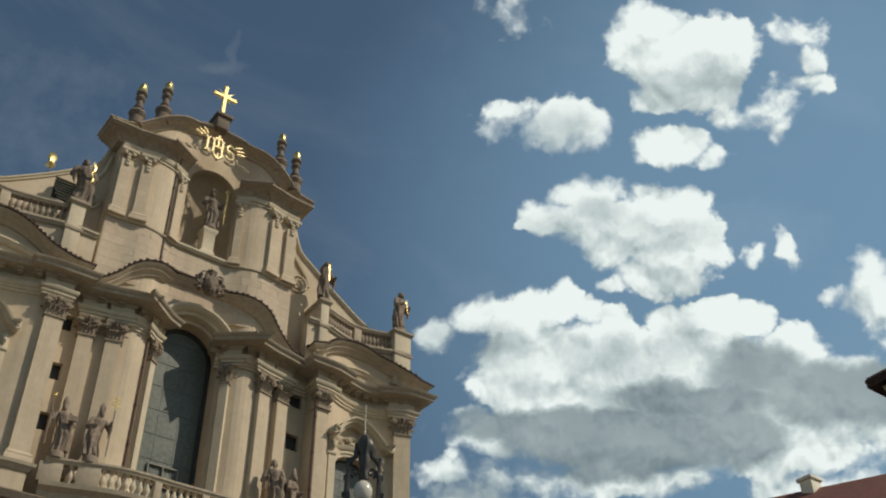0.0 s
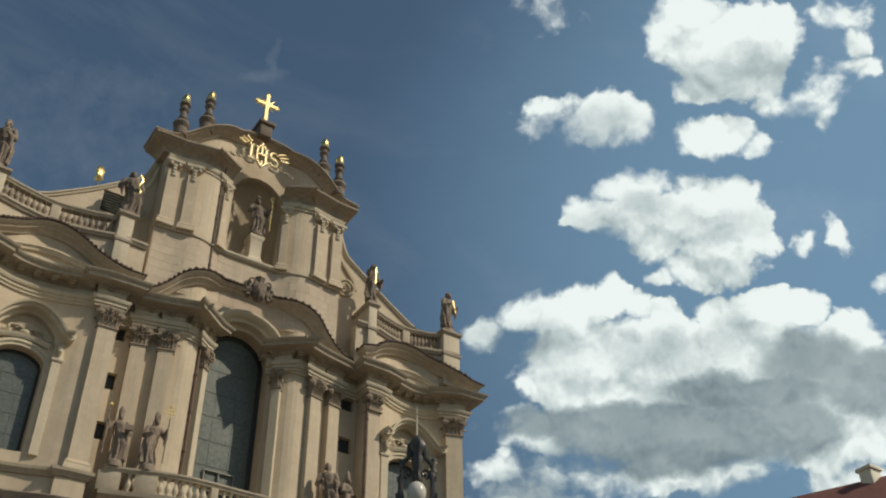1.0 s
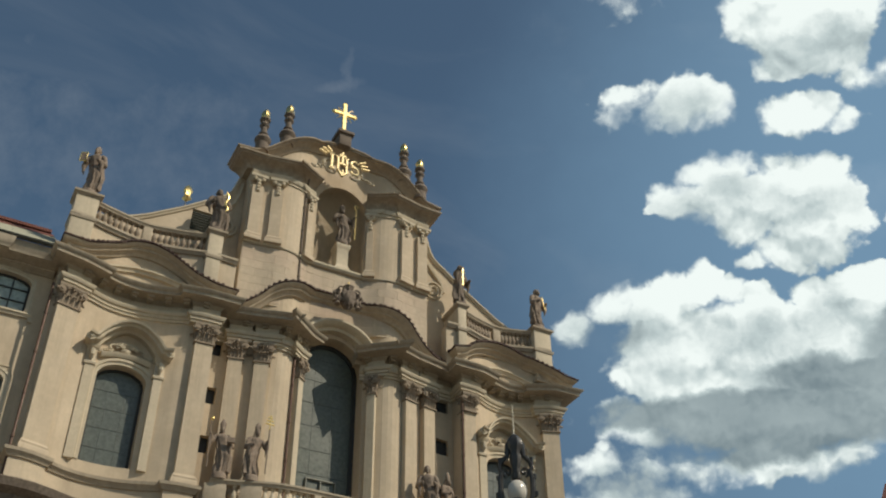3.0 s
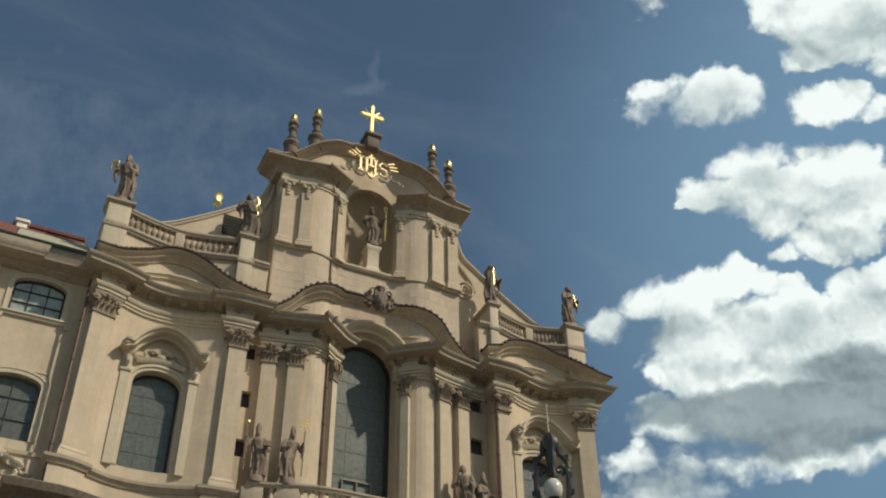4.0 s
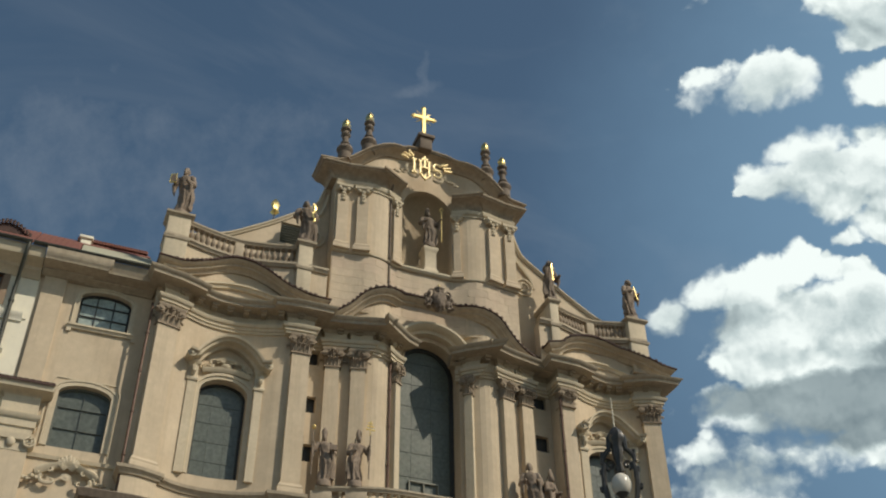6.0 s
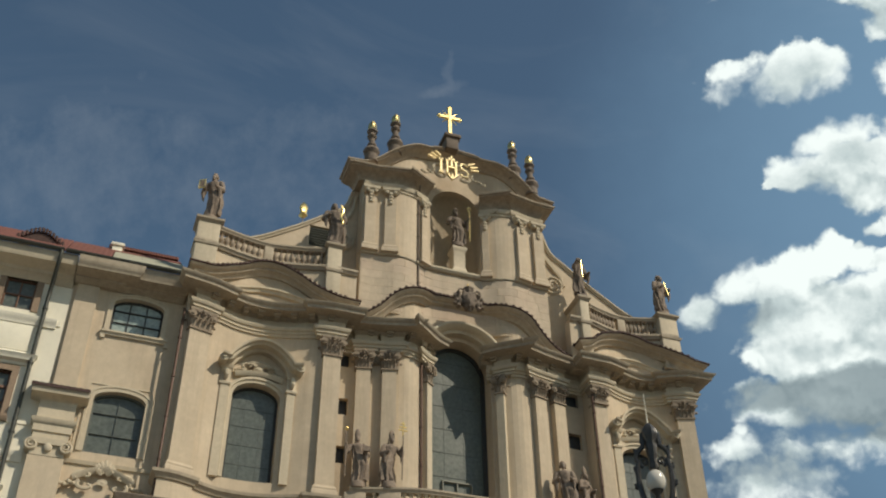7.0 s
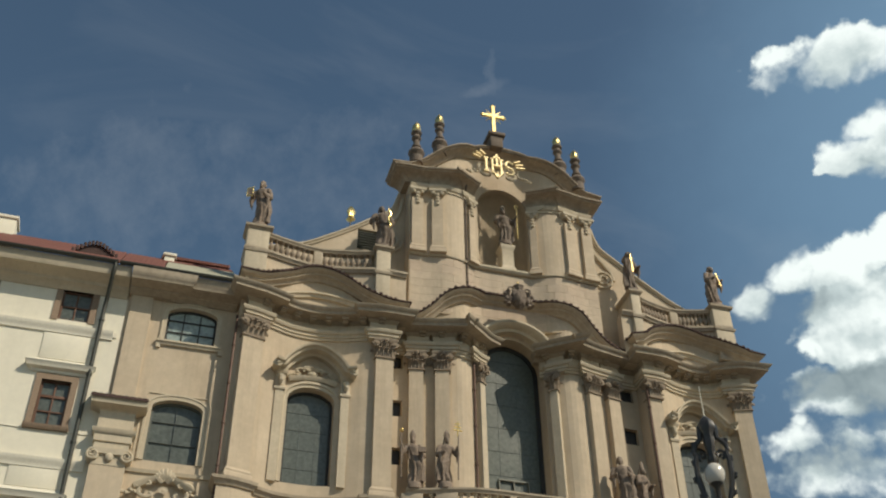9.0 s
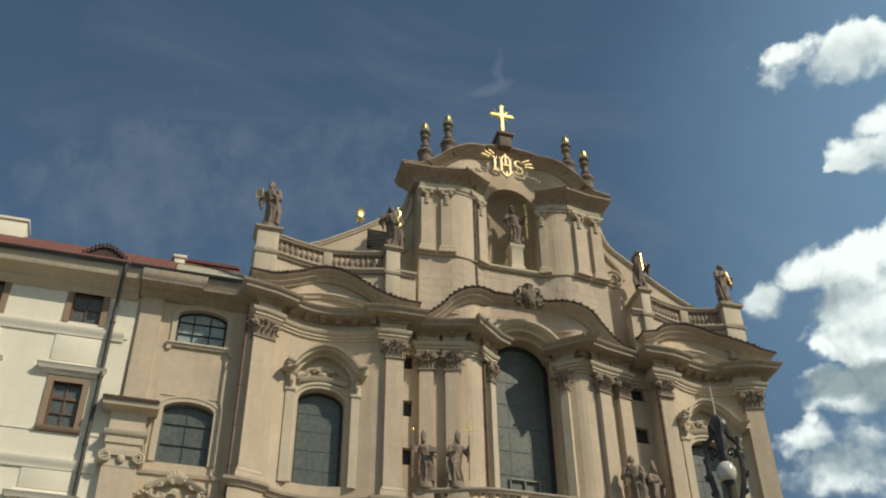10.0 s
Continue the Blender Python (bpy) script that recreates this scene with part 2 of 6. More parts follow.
STATUE = surface("weathered_statue_stone", (0.25, 0.19, 0.14), 0.82, 0, 8, 0.35, 0.5, 0.35, 0.5, warm=(0.26, 0.20, 0.145))
GOLD = surface("gilding", (0.95, 0.70, 0.28), 0.34, 1.0, 18, 0.10, 0.15, 0.06)
OLDGILT = surface("dull_gilding", (0.78, 0.64, 0.36), 0.5, 0.6, 18, 0.15, 0.25, 0.06)
TILE = surface("old_roof_tile", (0.075, 0.042, 0.034), 0.85, 0, 12, 0.30, 0.4, 0.3, 0.2)
ORANGE = surface("red_roof_tile", (0.195, 0.072, 0.05), 0.85, 0, 10, 0.25, 0.4, 0.25, 0.3)
COPPER = surface("weathered_sheet_metal", (0.075, 0.076, 0.062), 0.55, 0.4, 8, 0.25, 0.2, 0.3, 0.3)
WHITE = surface("cream_white_plaster", (0.79, 0.735, 0.585), 0.9, 0, 4, 0.03, 0.05, 0.10, 0.10)
WHITETRIM = surface("white_trim", (0.80, 0.745, 0.605), 0.88, 0, 11, 0.05, 0.15, 0.10, 0.12)
WOOD = surface("brown_window_wood", (0.155, 0.075, 0.042), 0.6, 0, 16, 0.25, 0.2, 0.2)
STONEFRAME = surface("brown_stone_frame", (0.30, 0.215, 0.145), 0.85, 0, 12, 0.15, 0.3, 0.2, 0.2)
LEAD = surface("dark_glazing_metal", (0.045, 0.045, 0.042), 0.6, 0.3, 12, 0.2, 0.1, 0.1)
BAR = surface("grey_glazing_bar", (0.115, 0.128, 0.112), 0.6, 0.0, 12, 0.2, 0.1, 0.1)
DULLFRAME = surface("grey_casement_paint", (0.24, 0.24, 0.20), 0.7, 0.0, 8, 0.12, 0.08, 0.2)
PALESHEET = surface("pale_sheet_roof", (0.40, 0.385, 0.28), 0.75, 0.0, 6, 0.12, 0.08, 0.3, 0.3)
IRON = surface("black_cast_iron", (0.05, 0.046, 0.04), 0.38, 0.2, 14, 0.3, 0.2, 0.2)
OPAL = surface("opal_glass", (0.62, 0.58, 0.50), 0.18, 0, 6, 0.08, 0.0, 0.10)
GLASS = glass_material("leaded_glass", (0.112, 0.126, 0.102), 0.38, 0.25)
BLIND = glass_material("dusty_glass", (0.120, 0.135, 0.118), 0.28, 0.2)
# pale teal base colour paints in the sky's reflection, over pale blinds
SKY_PANE = glass_material("sky_reflection_glass", (0.36, 0.43, 0.40), 0.25, 0.15)
ASHLAR = surface("ashlar_blocks", (0.57, 0.465, 0.335), 0.9, 0, 4, 0.08, 0.10, 0.30, 0.40, warm=(0.46, 0.345, 0.26), piece=0.09)
LOUVRE = surface("grey_green_louvre_paint", (0.13, 0.14, 0.11), 0.7, 0, 10, 0.15, 0.1, 0.2)
COBBLE = surface("granite_setts", (0.16, 0.15, 0.14), 0.85, 0, 5, 0.3, 0.6, 0.3)
ROOFMETAL = surface("grey_roof_sheet", (0.27, 0.235, 0.18), 0.7, 0.0, 7, 0.18, 0.2, 0.35, 0.4)

# ---------------------------------------------------------------- building helpers
HOME = {}


def thing(name, at, label, category, group="", kind=""):
    ob = new(name)
    ob.location = at
    HOME[ob.name] = Vector(at)
    return tagged(ob, label, category, group, kind)


def to_mesh(bm, mat, name, sharp=38):
    me = bpy.data.meshes.new(name)
    bmesh.ops.recalc_face_normals(bm, faces=bm.faces)
    bm.to_mesh(me)
    bm.free()
    for q in (mat if isinstance(mat, (list, tuple)) else (mat,)):
        me.materials.append(q)
    me.polygons.foreach_set("use_smooth", [True] * len(me.polygons))
    me.set_sharp_from_angle(angle=radians(sharp))
    return me


def part(name, bm, mat, parent=None, label="", at=(0, 0, 0), turn=0.0, mesh=None):
    """One mesh object under a thing or a part; bm is in world metres unless at is given."""
    me = mesh or to_mesh(bm, mat, name)
    ob = new(name, me)
    ob.location, ob.rotation_euler = at, (0, 0, turn)
    HOME[ob.name] = Vector(at)
    if parent:
        ob.parent = parent
        ob.matrix_parent_inverse = Matrix.Translation(-HOME[parent.name])
    return tagged(ob, label)


def box(bm, x0, x1, y0, y1, z0, z1, mi=0):
    vs = [bm.verts.new((x, y, z)) for x in (x0, x1) for y in (y0, y1) for z in (z0, z1)]
    for f in ((0, 1, 3, 2), (4, 6, 7, 5), (0, 4, 5, 1), (2, 3, 7, 6), (0, 2, 6, 4), (1, 5, 7, 3)):
        bm.faces.new([vs[i] for i in f]).material_index = mi
    return vs


def softbox(x0, x1, y0, y1, z0, z1, r=0.02):
    bm = bmesh.new()
    box(bm, x0, x1, y0, y1, z0, z1)
    bmesh.ops.bevel(bm, geom=bm.edges[:], offset=r, segments=2, affect="EDGES", profile=0.5)
    return bm


def lathe(bm, prof, seg=16, at=(0, 0, 0), wob=None, mi=0, sx=1.0, sy=1.0):
    """A turned body from (radius, height) pairs; wob(angle, k) scales the radius."""
    rings = []
    for k, (r, z) in enumerate(prof):
        ring = []
        for i in range(seg):
            a = 2 * math.pi * i / seg
            q = r * (wob(a, k) if wob else 1)
            ring.append(bm.verts.new((at[0] + q * sx * math.cos(a), at[1] + q * sy * math.sin(a), at[2] + z)))
        rings.append(ring)
    for a, b in zip(rings, rings[1:]):
        for i in range(seg):
            j = (i + 1) % seg
            bm.faces.new((a[i], a[j], b[j], b[i])).material_index = mi
    for ring in (rings[0], rings[-1]):
        bm.faces.new(ring).material_index = mi
    return bm


def tube(bm, pts, radii, seg=8, mi=0):
    """A tapered tube along points."""
    pts = [Vector(p) for p in pts]
    if isinstance(radii, (int, float)):
        radii = [radii] * len(pts)
    rings, side = [], None
    for k, p in enumerate(pts):
        d = (pts[min(k + 1, len(pts) - 1)] - pts[max(k - 1, 0)]).normalized()
        if side is None:
            side = d.orthogonal().normalized()
        side = (side - d * side.dot(d)).normalized()
        other = d.cross(side)
        rings.append([bm.verts.new(p + radii[k] * (math.cos(2 * math.pi * i / seg) * side + math.sin(2 * math.pi * i / seg) * other)) for i in range(seg)])
    for a, b in zip(rings, rings[1:]):
        for i in range(seg):
            j = (i + 1) % seg
            bm.faces.new((a[i], a[j], b[j], b[i])).material_index = mi
    for ring in (rings[0], rings[-1]):
        bm.faces.new(ring).material_index = mi
    return bm


def ball(bm, c, r, u=10, v=7, mi=0):
    m = Matrix.LocRotScale(c, None, r if isinstance(r, (tuple, Vector)) else (r, r, r))
    made = bmesh.ops.create_uvsphere(bm, u_segments=u, v_segments=v, radius=1.0, matrix=m)
    for q in made["verts"]:
        for f in q.link_faces:
            f.material_index = mi


def sweep(bm, path, prof, lift=None, mi=0):
    """A moulding: the profile (outward, height) carried along a plan path, whose outer side lies to the right of its run. lift: height added at each point."""
    n = len(path)
    P = [Vector((p[0], p[1])) for p in path]
    nor = []
    for k in range(n):
        segs = [(P[k] - P[k - 1]).normalized()] if k else []
        if k < n - 1:
            segs.append((P[k + 1] - P[k]).normalized())
        ns = [Vector((s.y, -s.x)) for s in segs]
        m = sum(ns, Vector((0, 0)))
        m.normalize()
        nor.append(m / max(0.45, m.dot(ns[0])))
    rows = []
    for k in range(n):
        dz = lift[k] if lift else 0.0
        rows.append([bm.verts.new((P[k].x + nor[k].x * o, P[k].y + nor[k].y * o, z + dz)) for o, z in prof])
    m = len(prof)
    for a, b in zip(rows, rows[1:]):
        for j in range(m):
            i = (j + 1) % m
            bm.faces.new((a[j], b[j], b[i], a[i])).material_index = mi
    for r in (rows[0], rows[-1]):
        bm.faces.new(r).material_index = mi
    return bm


def arch_sweep(bm, pts, y0, prof, mi=0):
    """A moulding in an upright plane: pts are (x, z) or (x, z, y), the profile (towards the square, away from the curve's inner side)."""
    n = len(pts)
    P = [Vector((p[0], p[1])) for p in pts]
    rows = []
    for k in range(n):
        d = (P[min(k + 1, n - 1)] - P[max(k - 1, 0)]).normalized()
        up = Vector((-d.y, d.x))
        yy = pts[k][2] if len(pts[k]) > 2 else y0
        rows.append([bm.verts.new((P[k].x + up.x * q, yy - o, P[k].y + up.y * q)) for o, q in prof])
    m = len(prof)
    for a, b in zip(rows, rows[1:]):
        for j in range(m):
            i = (j + 1) % m
            bm.faces.new((a[j], b[j], b[i], a[i])).material_index = mi
    for r in (rows[0], rows[-1]):
        bm.faces.new(r).material_index = mi
    return bm


def arch_top(o, x):
    """The height of an opening's head at x: a springing height plus a rise of elliptic form."""
    c, h = (o["x0"] + o["x1"]) / 2, (o["x1"] - o["x0"]) / 2
    t = max(0.0, 1 - ((x - c) / h) ** 2)
    return o["zt"] + o.get("rise", 0.0) * math.sqrt(t)


def wall_strip(bm, fy, x0, x1, z0, z1, thick=0.6, openings=(), step=0.35, mi=0):
    """A wall of plan y = fy(x), with thickness, and openings that go through it. z1 may be a function of x."""
    top = z1 if callable(z1) else (lambda x: z1)
    bot = z0 if callable(z0) else (lambda x: z0)
    xs = set(np.linspace(x0, x1, max(2, int((x1 - x0) / step) + 1)).round(5).tolist())
    for o in openings:
        k = 18 if o.get("rise", 0) else 2
        c, h = (o["x0"] + o["x1"]) / 2, (o["x1"] - o["x0"]) / 2
        xs |= {round(c - h * math.cos(math.pi * i / (k - 1)), 5) for i in range(k)}
    xs = sorted(xs)
    xs = [a for i, a in enumerate(xs) if i == 0 or a - xs[i - 1] > 1e-3]

    def quad(*c):
        bm.faces.new([bm.verts.new(q) for q in c]).material_index = mi

    for a, b in zip(xs, xs[1:]):
        mid = (a + b) / 2
        here = sorted((o for o in openings if o["x0"] < mid < o["x1"]), key=lambda o: o["zb"])
        ends = [(bot(a), bot(b))]
        for o in here:
            ends += [(o["zb"], o["zb"]), (arch_top(o, a), arch_top(o, b))]
        ends.append((top(a), top(b)))
        for (la, lb), (ha, hb) in zip(ends[::2], ends[1::2]):
            for off in (0.0, thick):
                quad((a, fy(a) + off, la), (b, fy(b) + off, lb), (b, fy(b) + off, hb), (a, fy(a) + off, ha))
        for ea, eb in ends:
            quad((a, fy(a), ea), (b, fy(b), eb), (b, fy(b) + thick, eb), (a, fy(a) + thick, ea))
    for o in openings:
        for x in (o["x0"], o["x1"]):
            quad((x, fy(x), o["zb"]), (x, fy(x) + thick, o["zb"]), (x, fy(x) + thick, o["zt"]), (x, fy(x), o["zt"]))
    for x in (x0, x1):
        quad((x, fy(x), bot(x)), (x, fy(x) + thick, bot(x)), (x, fy(x) + thick, top(x)), (x, fy(x), top(x)))
    return bm


def smooth_step(t):
    t = min(1.0, max(0.0, t))
    return t * t * (3 - 2 * t)


def spline(knots):
    """A smooth curve through (x, value) knots."""
    kx = [k[0] for k in knots]
    kv = [k[1] for k in knots]
    n = len(kx)
    sl = [0.0] * n
    for i in range(n):
        a, b = max(0, i - 1), min(n - 1, i + 1)
        sl[i] = (kv[b] - kv[a]) / (kx[b] - kx[a])

    def f(x):
        x = min(kx[-1], max(kx[0], x))
        i = max(j for j in range(n - 1) if kx[j] <= x)
        h = kx[i + 1] - kx[i]
        t = (x - kx[i]) / h
        return ((1 + 2 * t) * (1 - t) ** 2 * kv[i] + t * (1 - t) ** 2 * h * sl[i] + t * t * (3 - 2 * t) * kv[i + 1] + t * t * (t - 1) * h * sl[i + 1])
    return f


def plan_path(fy, x0, x1, step=0.3):
    return [(x, fy(x)) for x in np.linspace(x0, x1, max(2, int((x1 - x0) / step) + 1))]

# ---------------------------------------------------------------- ground
bm = bmesh.new()
box(bm, -1500, 1500, -1500, 1500, -0.5, 0.0)
tagged(part("ground", bm, COBBLE), "grey granite sett paving of a town square", "ground", kind="structure")

# ---------------------------------------------------------------- church front
AX = 0.2
AC = 0.38
church = thing("church", (AX, 2, 0), "ochre baroque church front with undulating cornices", "church")

# plan of each storey: distance from the axis, depth
centre_plan = spline([(0, 1.12), (1.3, 1.12), (1.6, 1.02), (1.95, 0.72), (2.3, 0.48), (2.7, 0.38), (3.05, 0.42), (3.5, 0.56), (4.2, 0.71), (4.8, 0.84), (5.3, 0.96), (6.0, 1.0)])
wing_plan = spline([(4.9, 0.2), (5.6, 0.2), (6.3, 0.26), (7.4, 0.62), (8.6, 0.82), (9.8, 0.72), (10.9, 0.28), (11.6, 0.05), (12.2, 0.02)])
attic_plan = spline([(4.9, 0.2), (6.1, 0.2), (7.3, 0.50), (8.7, 0.72), (10.0, 0.52), (11.4, 0.15), (12.2, 0.12)])
gable_plan = spline([(0, 0.92), (1.3, 0.92), (1.7, 0.80), (2.15, 0.55), (2.65, 0.42), (3.1, 0.42), (3.6, 0.52), (4.2, 0.60), (5.5, 0.62)])
RISE = 0.27
wing_eave = spline([(u, z + RISE) for u, z in ((4.9, 28.62), (5.6, 28.66), (6.3, 28.95), (7.2, 29.70), (8.2, 30.20), (9.2, 30.18), (10.3, 29.62), (11.4, 28.95), (12.9, 28.68))])
wing_eave_r = spline([(u, z + RISE) for u, z in ((4.4, 28.62), (5.2, 28.95), (5.9, 29.50), (7.3, 30.10), (8.84, 30.22), (10.3, 29.80), (11.7, 29.12), (12.9, 28.72))])
centre_eave = spline([(u, z + RISE) for u, z in ((0, 30.62), (1.5, 30.55), (2.4, 30.28), (3.2, 29.80), (3.9, 29.10), (4.5, 28.62), (5.2, 28.42), (5.9, 28.40))])
gable_eave = spline([(0, 40.30), (1.3, 40.17), (2.3, 39.68), (3.3, 38.88), (4.3, 38.10), (5.0, 37.72), (5.9, 37.55)])


def mirrored(plan, axis=AX):
    return lambda x: plan(abs(x - axis))


# the pavilions are not quite alike: inner edge and width of each
PAV = {-1: (5.32, 6.72), 1: (6.50, 5.28)}
ATTIC = {-1: (5.14, 7.16), 1: (6.08, 5.70)}
HEAD = 24.0
WINDOW_AT = {-1: -8.64, 1: 9.0}


def px(s, v, plan=PAV):
    """A place along a pavilion, from its canonical distance v (5.22 at the inner edge, 12.1 at the corner)."""
    return s * (plan[s][0] + (v - 5.22) * plan[s][1] / 6.88)


def canon(x, plan=PAV):
    s = -1 if x < 0 else 1
    return 5.22 + (abs(x) - plan[s][0]) * 6.88 / plan[s][1]


CY_, GY_ = mirrored(centre_plan, AC), mirrored(gable_plan)
WY_ = lambda x: wing_plan(canon(x))
AY_ = lambda x: attic_plan(canon(x, ATTIC))


def eave_at(x):
    return wing_eave(canon(x)) if x < 0 else wing_eave_r(canon(x))


def stepped(fy, x0, x1, breaks, d=0.24, step=0.3):
    """A plan path that steps forward over each pilaster of breaks (centre, half-width)."""
    cuts = sorted([x0, x1] + [c + s * h for c, h in breaks for s in (-1, 1) if x0 < c + s * h < x1])
    path = []
    for a, b in zip(cuts, cuts[1:]):
        mid = (a + b) / 2
        off = -d if any(abs(mid - c) < h for c, h in breaks) else 0.0
        for x in np.linspace(a, b, max(2, int((b - a) / step) + 1)):
            p = (float(x), fy(float(x)) + off)
            if not path or (abs(p[0] - path[-1][0]) + abs(p[1] - path[-1][1])) > 1e-4:
                path.append(p)
    return path


ARCHITRAVE = [(-0.3, 27.05), (0.08, 27.05), (0.08, 27.17), (0.14, 27.18), (0.14, 27.31), (0.20, 27.32), (0.27, 27.42), (0.27, 27.47), (0.05, 27.52), (0.05, 27.86), (-0.3, 27.86)]
CORNICE = [(-0.3, 27.86), (0.06, 27.86), (0.10, 27.93), (0.16, 28.02), (0.70, 28.03), (0.72, 28.15), (0.76, 28.17), (0.85, 28.25), (0.87, 28.31), (-0.3, 28.46)]
RAKE = [(-0.3, -0.50), (0.10, -0.48), (0.13, -0.40), (0.20, -0.32), (0.33, -0.27), (0.35, -0.18), (0.43, -0.16), (0.50, -0.08), (0.54, -0.05), (0.56, 0.0), (-0.9, 0.10)]


def tile_row(path, lift, parent, w=0.20):
    """The eave of a tiled roof: the bed of the tiles and the row of their half-round ends."""
    sweep_bm = sweep(bmesh.new(), path, [(-0.6, 0.03), (0.58, 0.0), (0.61, 0.02), (0.61, 0.07), (-0.6, 0.20)], lift)
    part("eave_edge", sweep_bm, TILE, parent, "dark tiled eave edge")
    bm = bmesh.new()
    run, due = 0.0, 0.1
    for (xa, ya), (xb, yb), za, zb in zip(path, path[1:], lift, lift[1:]):
        d = Vector((xb - xa, yb - ya))
        ln = d.length
        if ln < 1e-4:
            continue
        d /= ln
        nrm = Vector((d.y, -d.x))
        while due <= run + ln:
            q = (due - run) / ln
            due += w
            c = Vector((xa, ya)) + d * (q * ln) + nrm * 0.59
            z = za + (zb - za) * q + 0.05 + random.uniform(-0.012, 0.012)
            ring = []
            for o in (0.05 + random.uniform(-0.015, 0.015), -0.5):
                ring.append([bm.verts.new((c.x + nrm.x * o + d.x * math.cos(a) * 0.085, c.y + nrm.y * o + d.y * math.cos(a) * 0.085, z + 0.075 * math.sin(a) + (0.0 if o > 0 else 0.10)))
                             for a in np.linspace(-0.3, math.pi + 0.3, 7)])
            for i in range(6):
                bm.faces.new((ring[0][i], ring[0][i + 1], ring[1][i + 1], ring[1][i]))
            bm.faces.new(ring[0])
        run += ln
    ob = part("eave_tiles", bm, TILE, parent, "dark red half-round eave tiles")
    return tagged(ob, kind="stuff")


# ---- storey walls
bm = bmesh.new()
SLITS = ((-4.96, 0.24, (21.75, 24.0, 26.35)), (5.94, 0.33, (21.9, 24.22, 26.4)))
WIN_C = dict(x0=AC - 1.4, x1=AC + 1.55, zb=20.0, zt=27.42, rise=1.5)
wall_strip(bm, CY_, AC - 5.9, AC + 6.3, 0.0, lambda x: centre_eave(abs(x - AC)) - 0.35, 0.95,
           [WIN_C] + [dict(x0=c - h, x1=c + h, zb=z, zt=z + 0.78) for c, h, zs in SLITS for z in zs], 0.22)
part("wall", bm, PLASTER, church)
for s in (-1, 1):
    wc = WINDOW_AT[s]
    opening = dict(x0=wc - 0.98, x1=wc + 0.98, zb=20.30, zt=HEAD, rise=0.62)
    bm = bmesh.new()
    lo, hi = sorted((px(s, 5.22), px(s, 12.1)))
    wall_strip(bm, WY_, lo, hi, 0.0, lambda x: eave_at(x) - 0.35, 0.6, [opening], 0.25)
    part("wall", bm, PLASTER, church)
    bm = bmesh.new()
    xr = px(s, 5.22)
    box(bm, min(xr + s * 0.006, xr + s * 0.4), max(xr + s * 0.006, xr + s * 0.4), 0.81, 1.9, 0, 28.2)
    xr = px(s, 12.1)
    box(bm, min(xr - s * 0.006, xr - s * 0.5), max(xr - s * 0.006, xr - s * 0.5), 0.63, 4.0, 0, 28.2)
    part("return_wall", bm, PLASTER, church)


def pilaster(fy, xc, w, z0, z1, cap, parent, capkind="leaf", d=0.24, mat=PLASTER):
    """A pilaster with moulded base, sunk panel and capital, set square to the wall behind it."""
    turn = math.atan2(fy(xc + 0.2) - fy(xc - 0.2), 0.4)
    at = (xc, fy(xc), 0)
    h = w / 2
    bm = bmesh.new()
    box(bm, -h, h, -d, 0.35, z0 + 0.45, z1)
    sweep(bm, [(-h - 0.001, 0.3), (-h, -d), (h, -d), (h + 0.001, 0.3)], [(-0.1, z0), (0.13, z0), (0.13, z0 + 0.18), (0.10, z0 + 0.22), (0.11, z0 + 0.30), (0.05, z0 + 0.36), (0.04, z0 + 0.44), (-0.1, z0 + 0.46)])
    ob = part("pilaster", bm, mat, parent, at=at, turn=turn)
    if capkind == "leaf":
        leafy_capital(w, cap, d, parent, (xc, fy(xc), z1), turn)
    else:
        pendant_capital(w, cap, d, parent, (xc, fy(xc), z1), turn)
    return ob


CAP_MESH = {}


def leaf_mesh(lw, lh, curl):
    """A carved leaf: a stem of three folds that curls forward at its tip."""
    bm = bmesh.new()
    pts = [(0, 0.0), (0.03, lh * 0.35), (0.05, lh * 0.65), (0.11 * curl, lh * 0.9), (0.19 * curl, lh * 0.95), (0.21 * curl, lh * 0.74)]
    rows = [[bm.verts.new((sx * lw * (1 + 0.25 * math.sin(k * 1.3) - 0.10 * k), -o - (0.04 if sx == 0 else 0.0), z)) for sx in (-1, -0.5, 0, 0.5, 1)] for k, (o, z) in enumerate(pts)]
    back = [[bm.verts.new((v.co.x, v.co.y + 0.06, v.co.z)) for v in r] for r in rows]
    for g, flip in ((rows, 0), (back, 1)):
        for a, b in zip(g, g[1:]):
            for j in range(4):
                bm.faces.new((a[j], a[j + 1], b[j + 1], b[j]))
    for k in range(len(rows) - 1):
        for j in (0, 4):
            bm.faces.new((rows[k][j], rows[k + 1][j], back[k + 1][j], back[k][j]))
    for k in (0, -1):
        for j in range(4):
            bm.faces.new((rows[k][j], rows[k][j + 1], back[k][j + 1], back[k][j]))
    return to_mesh(bm, CAPSTONE, "leaf")


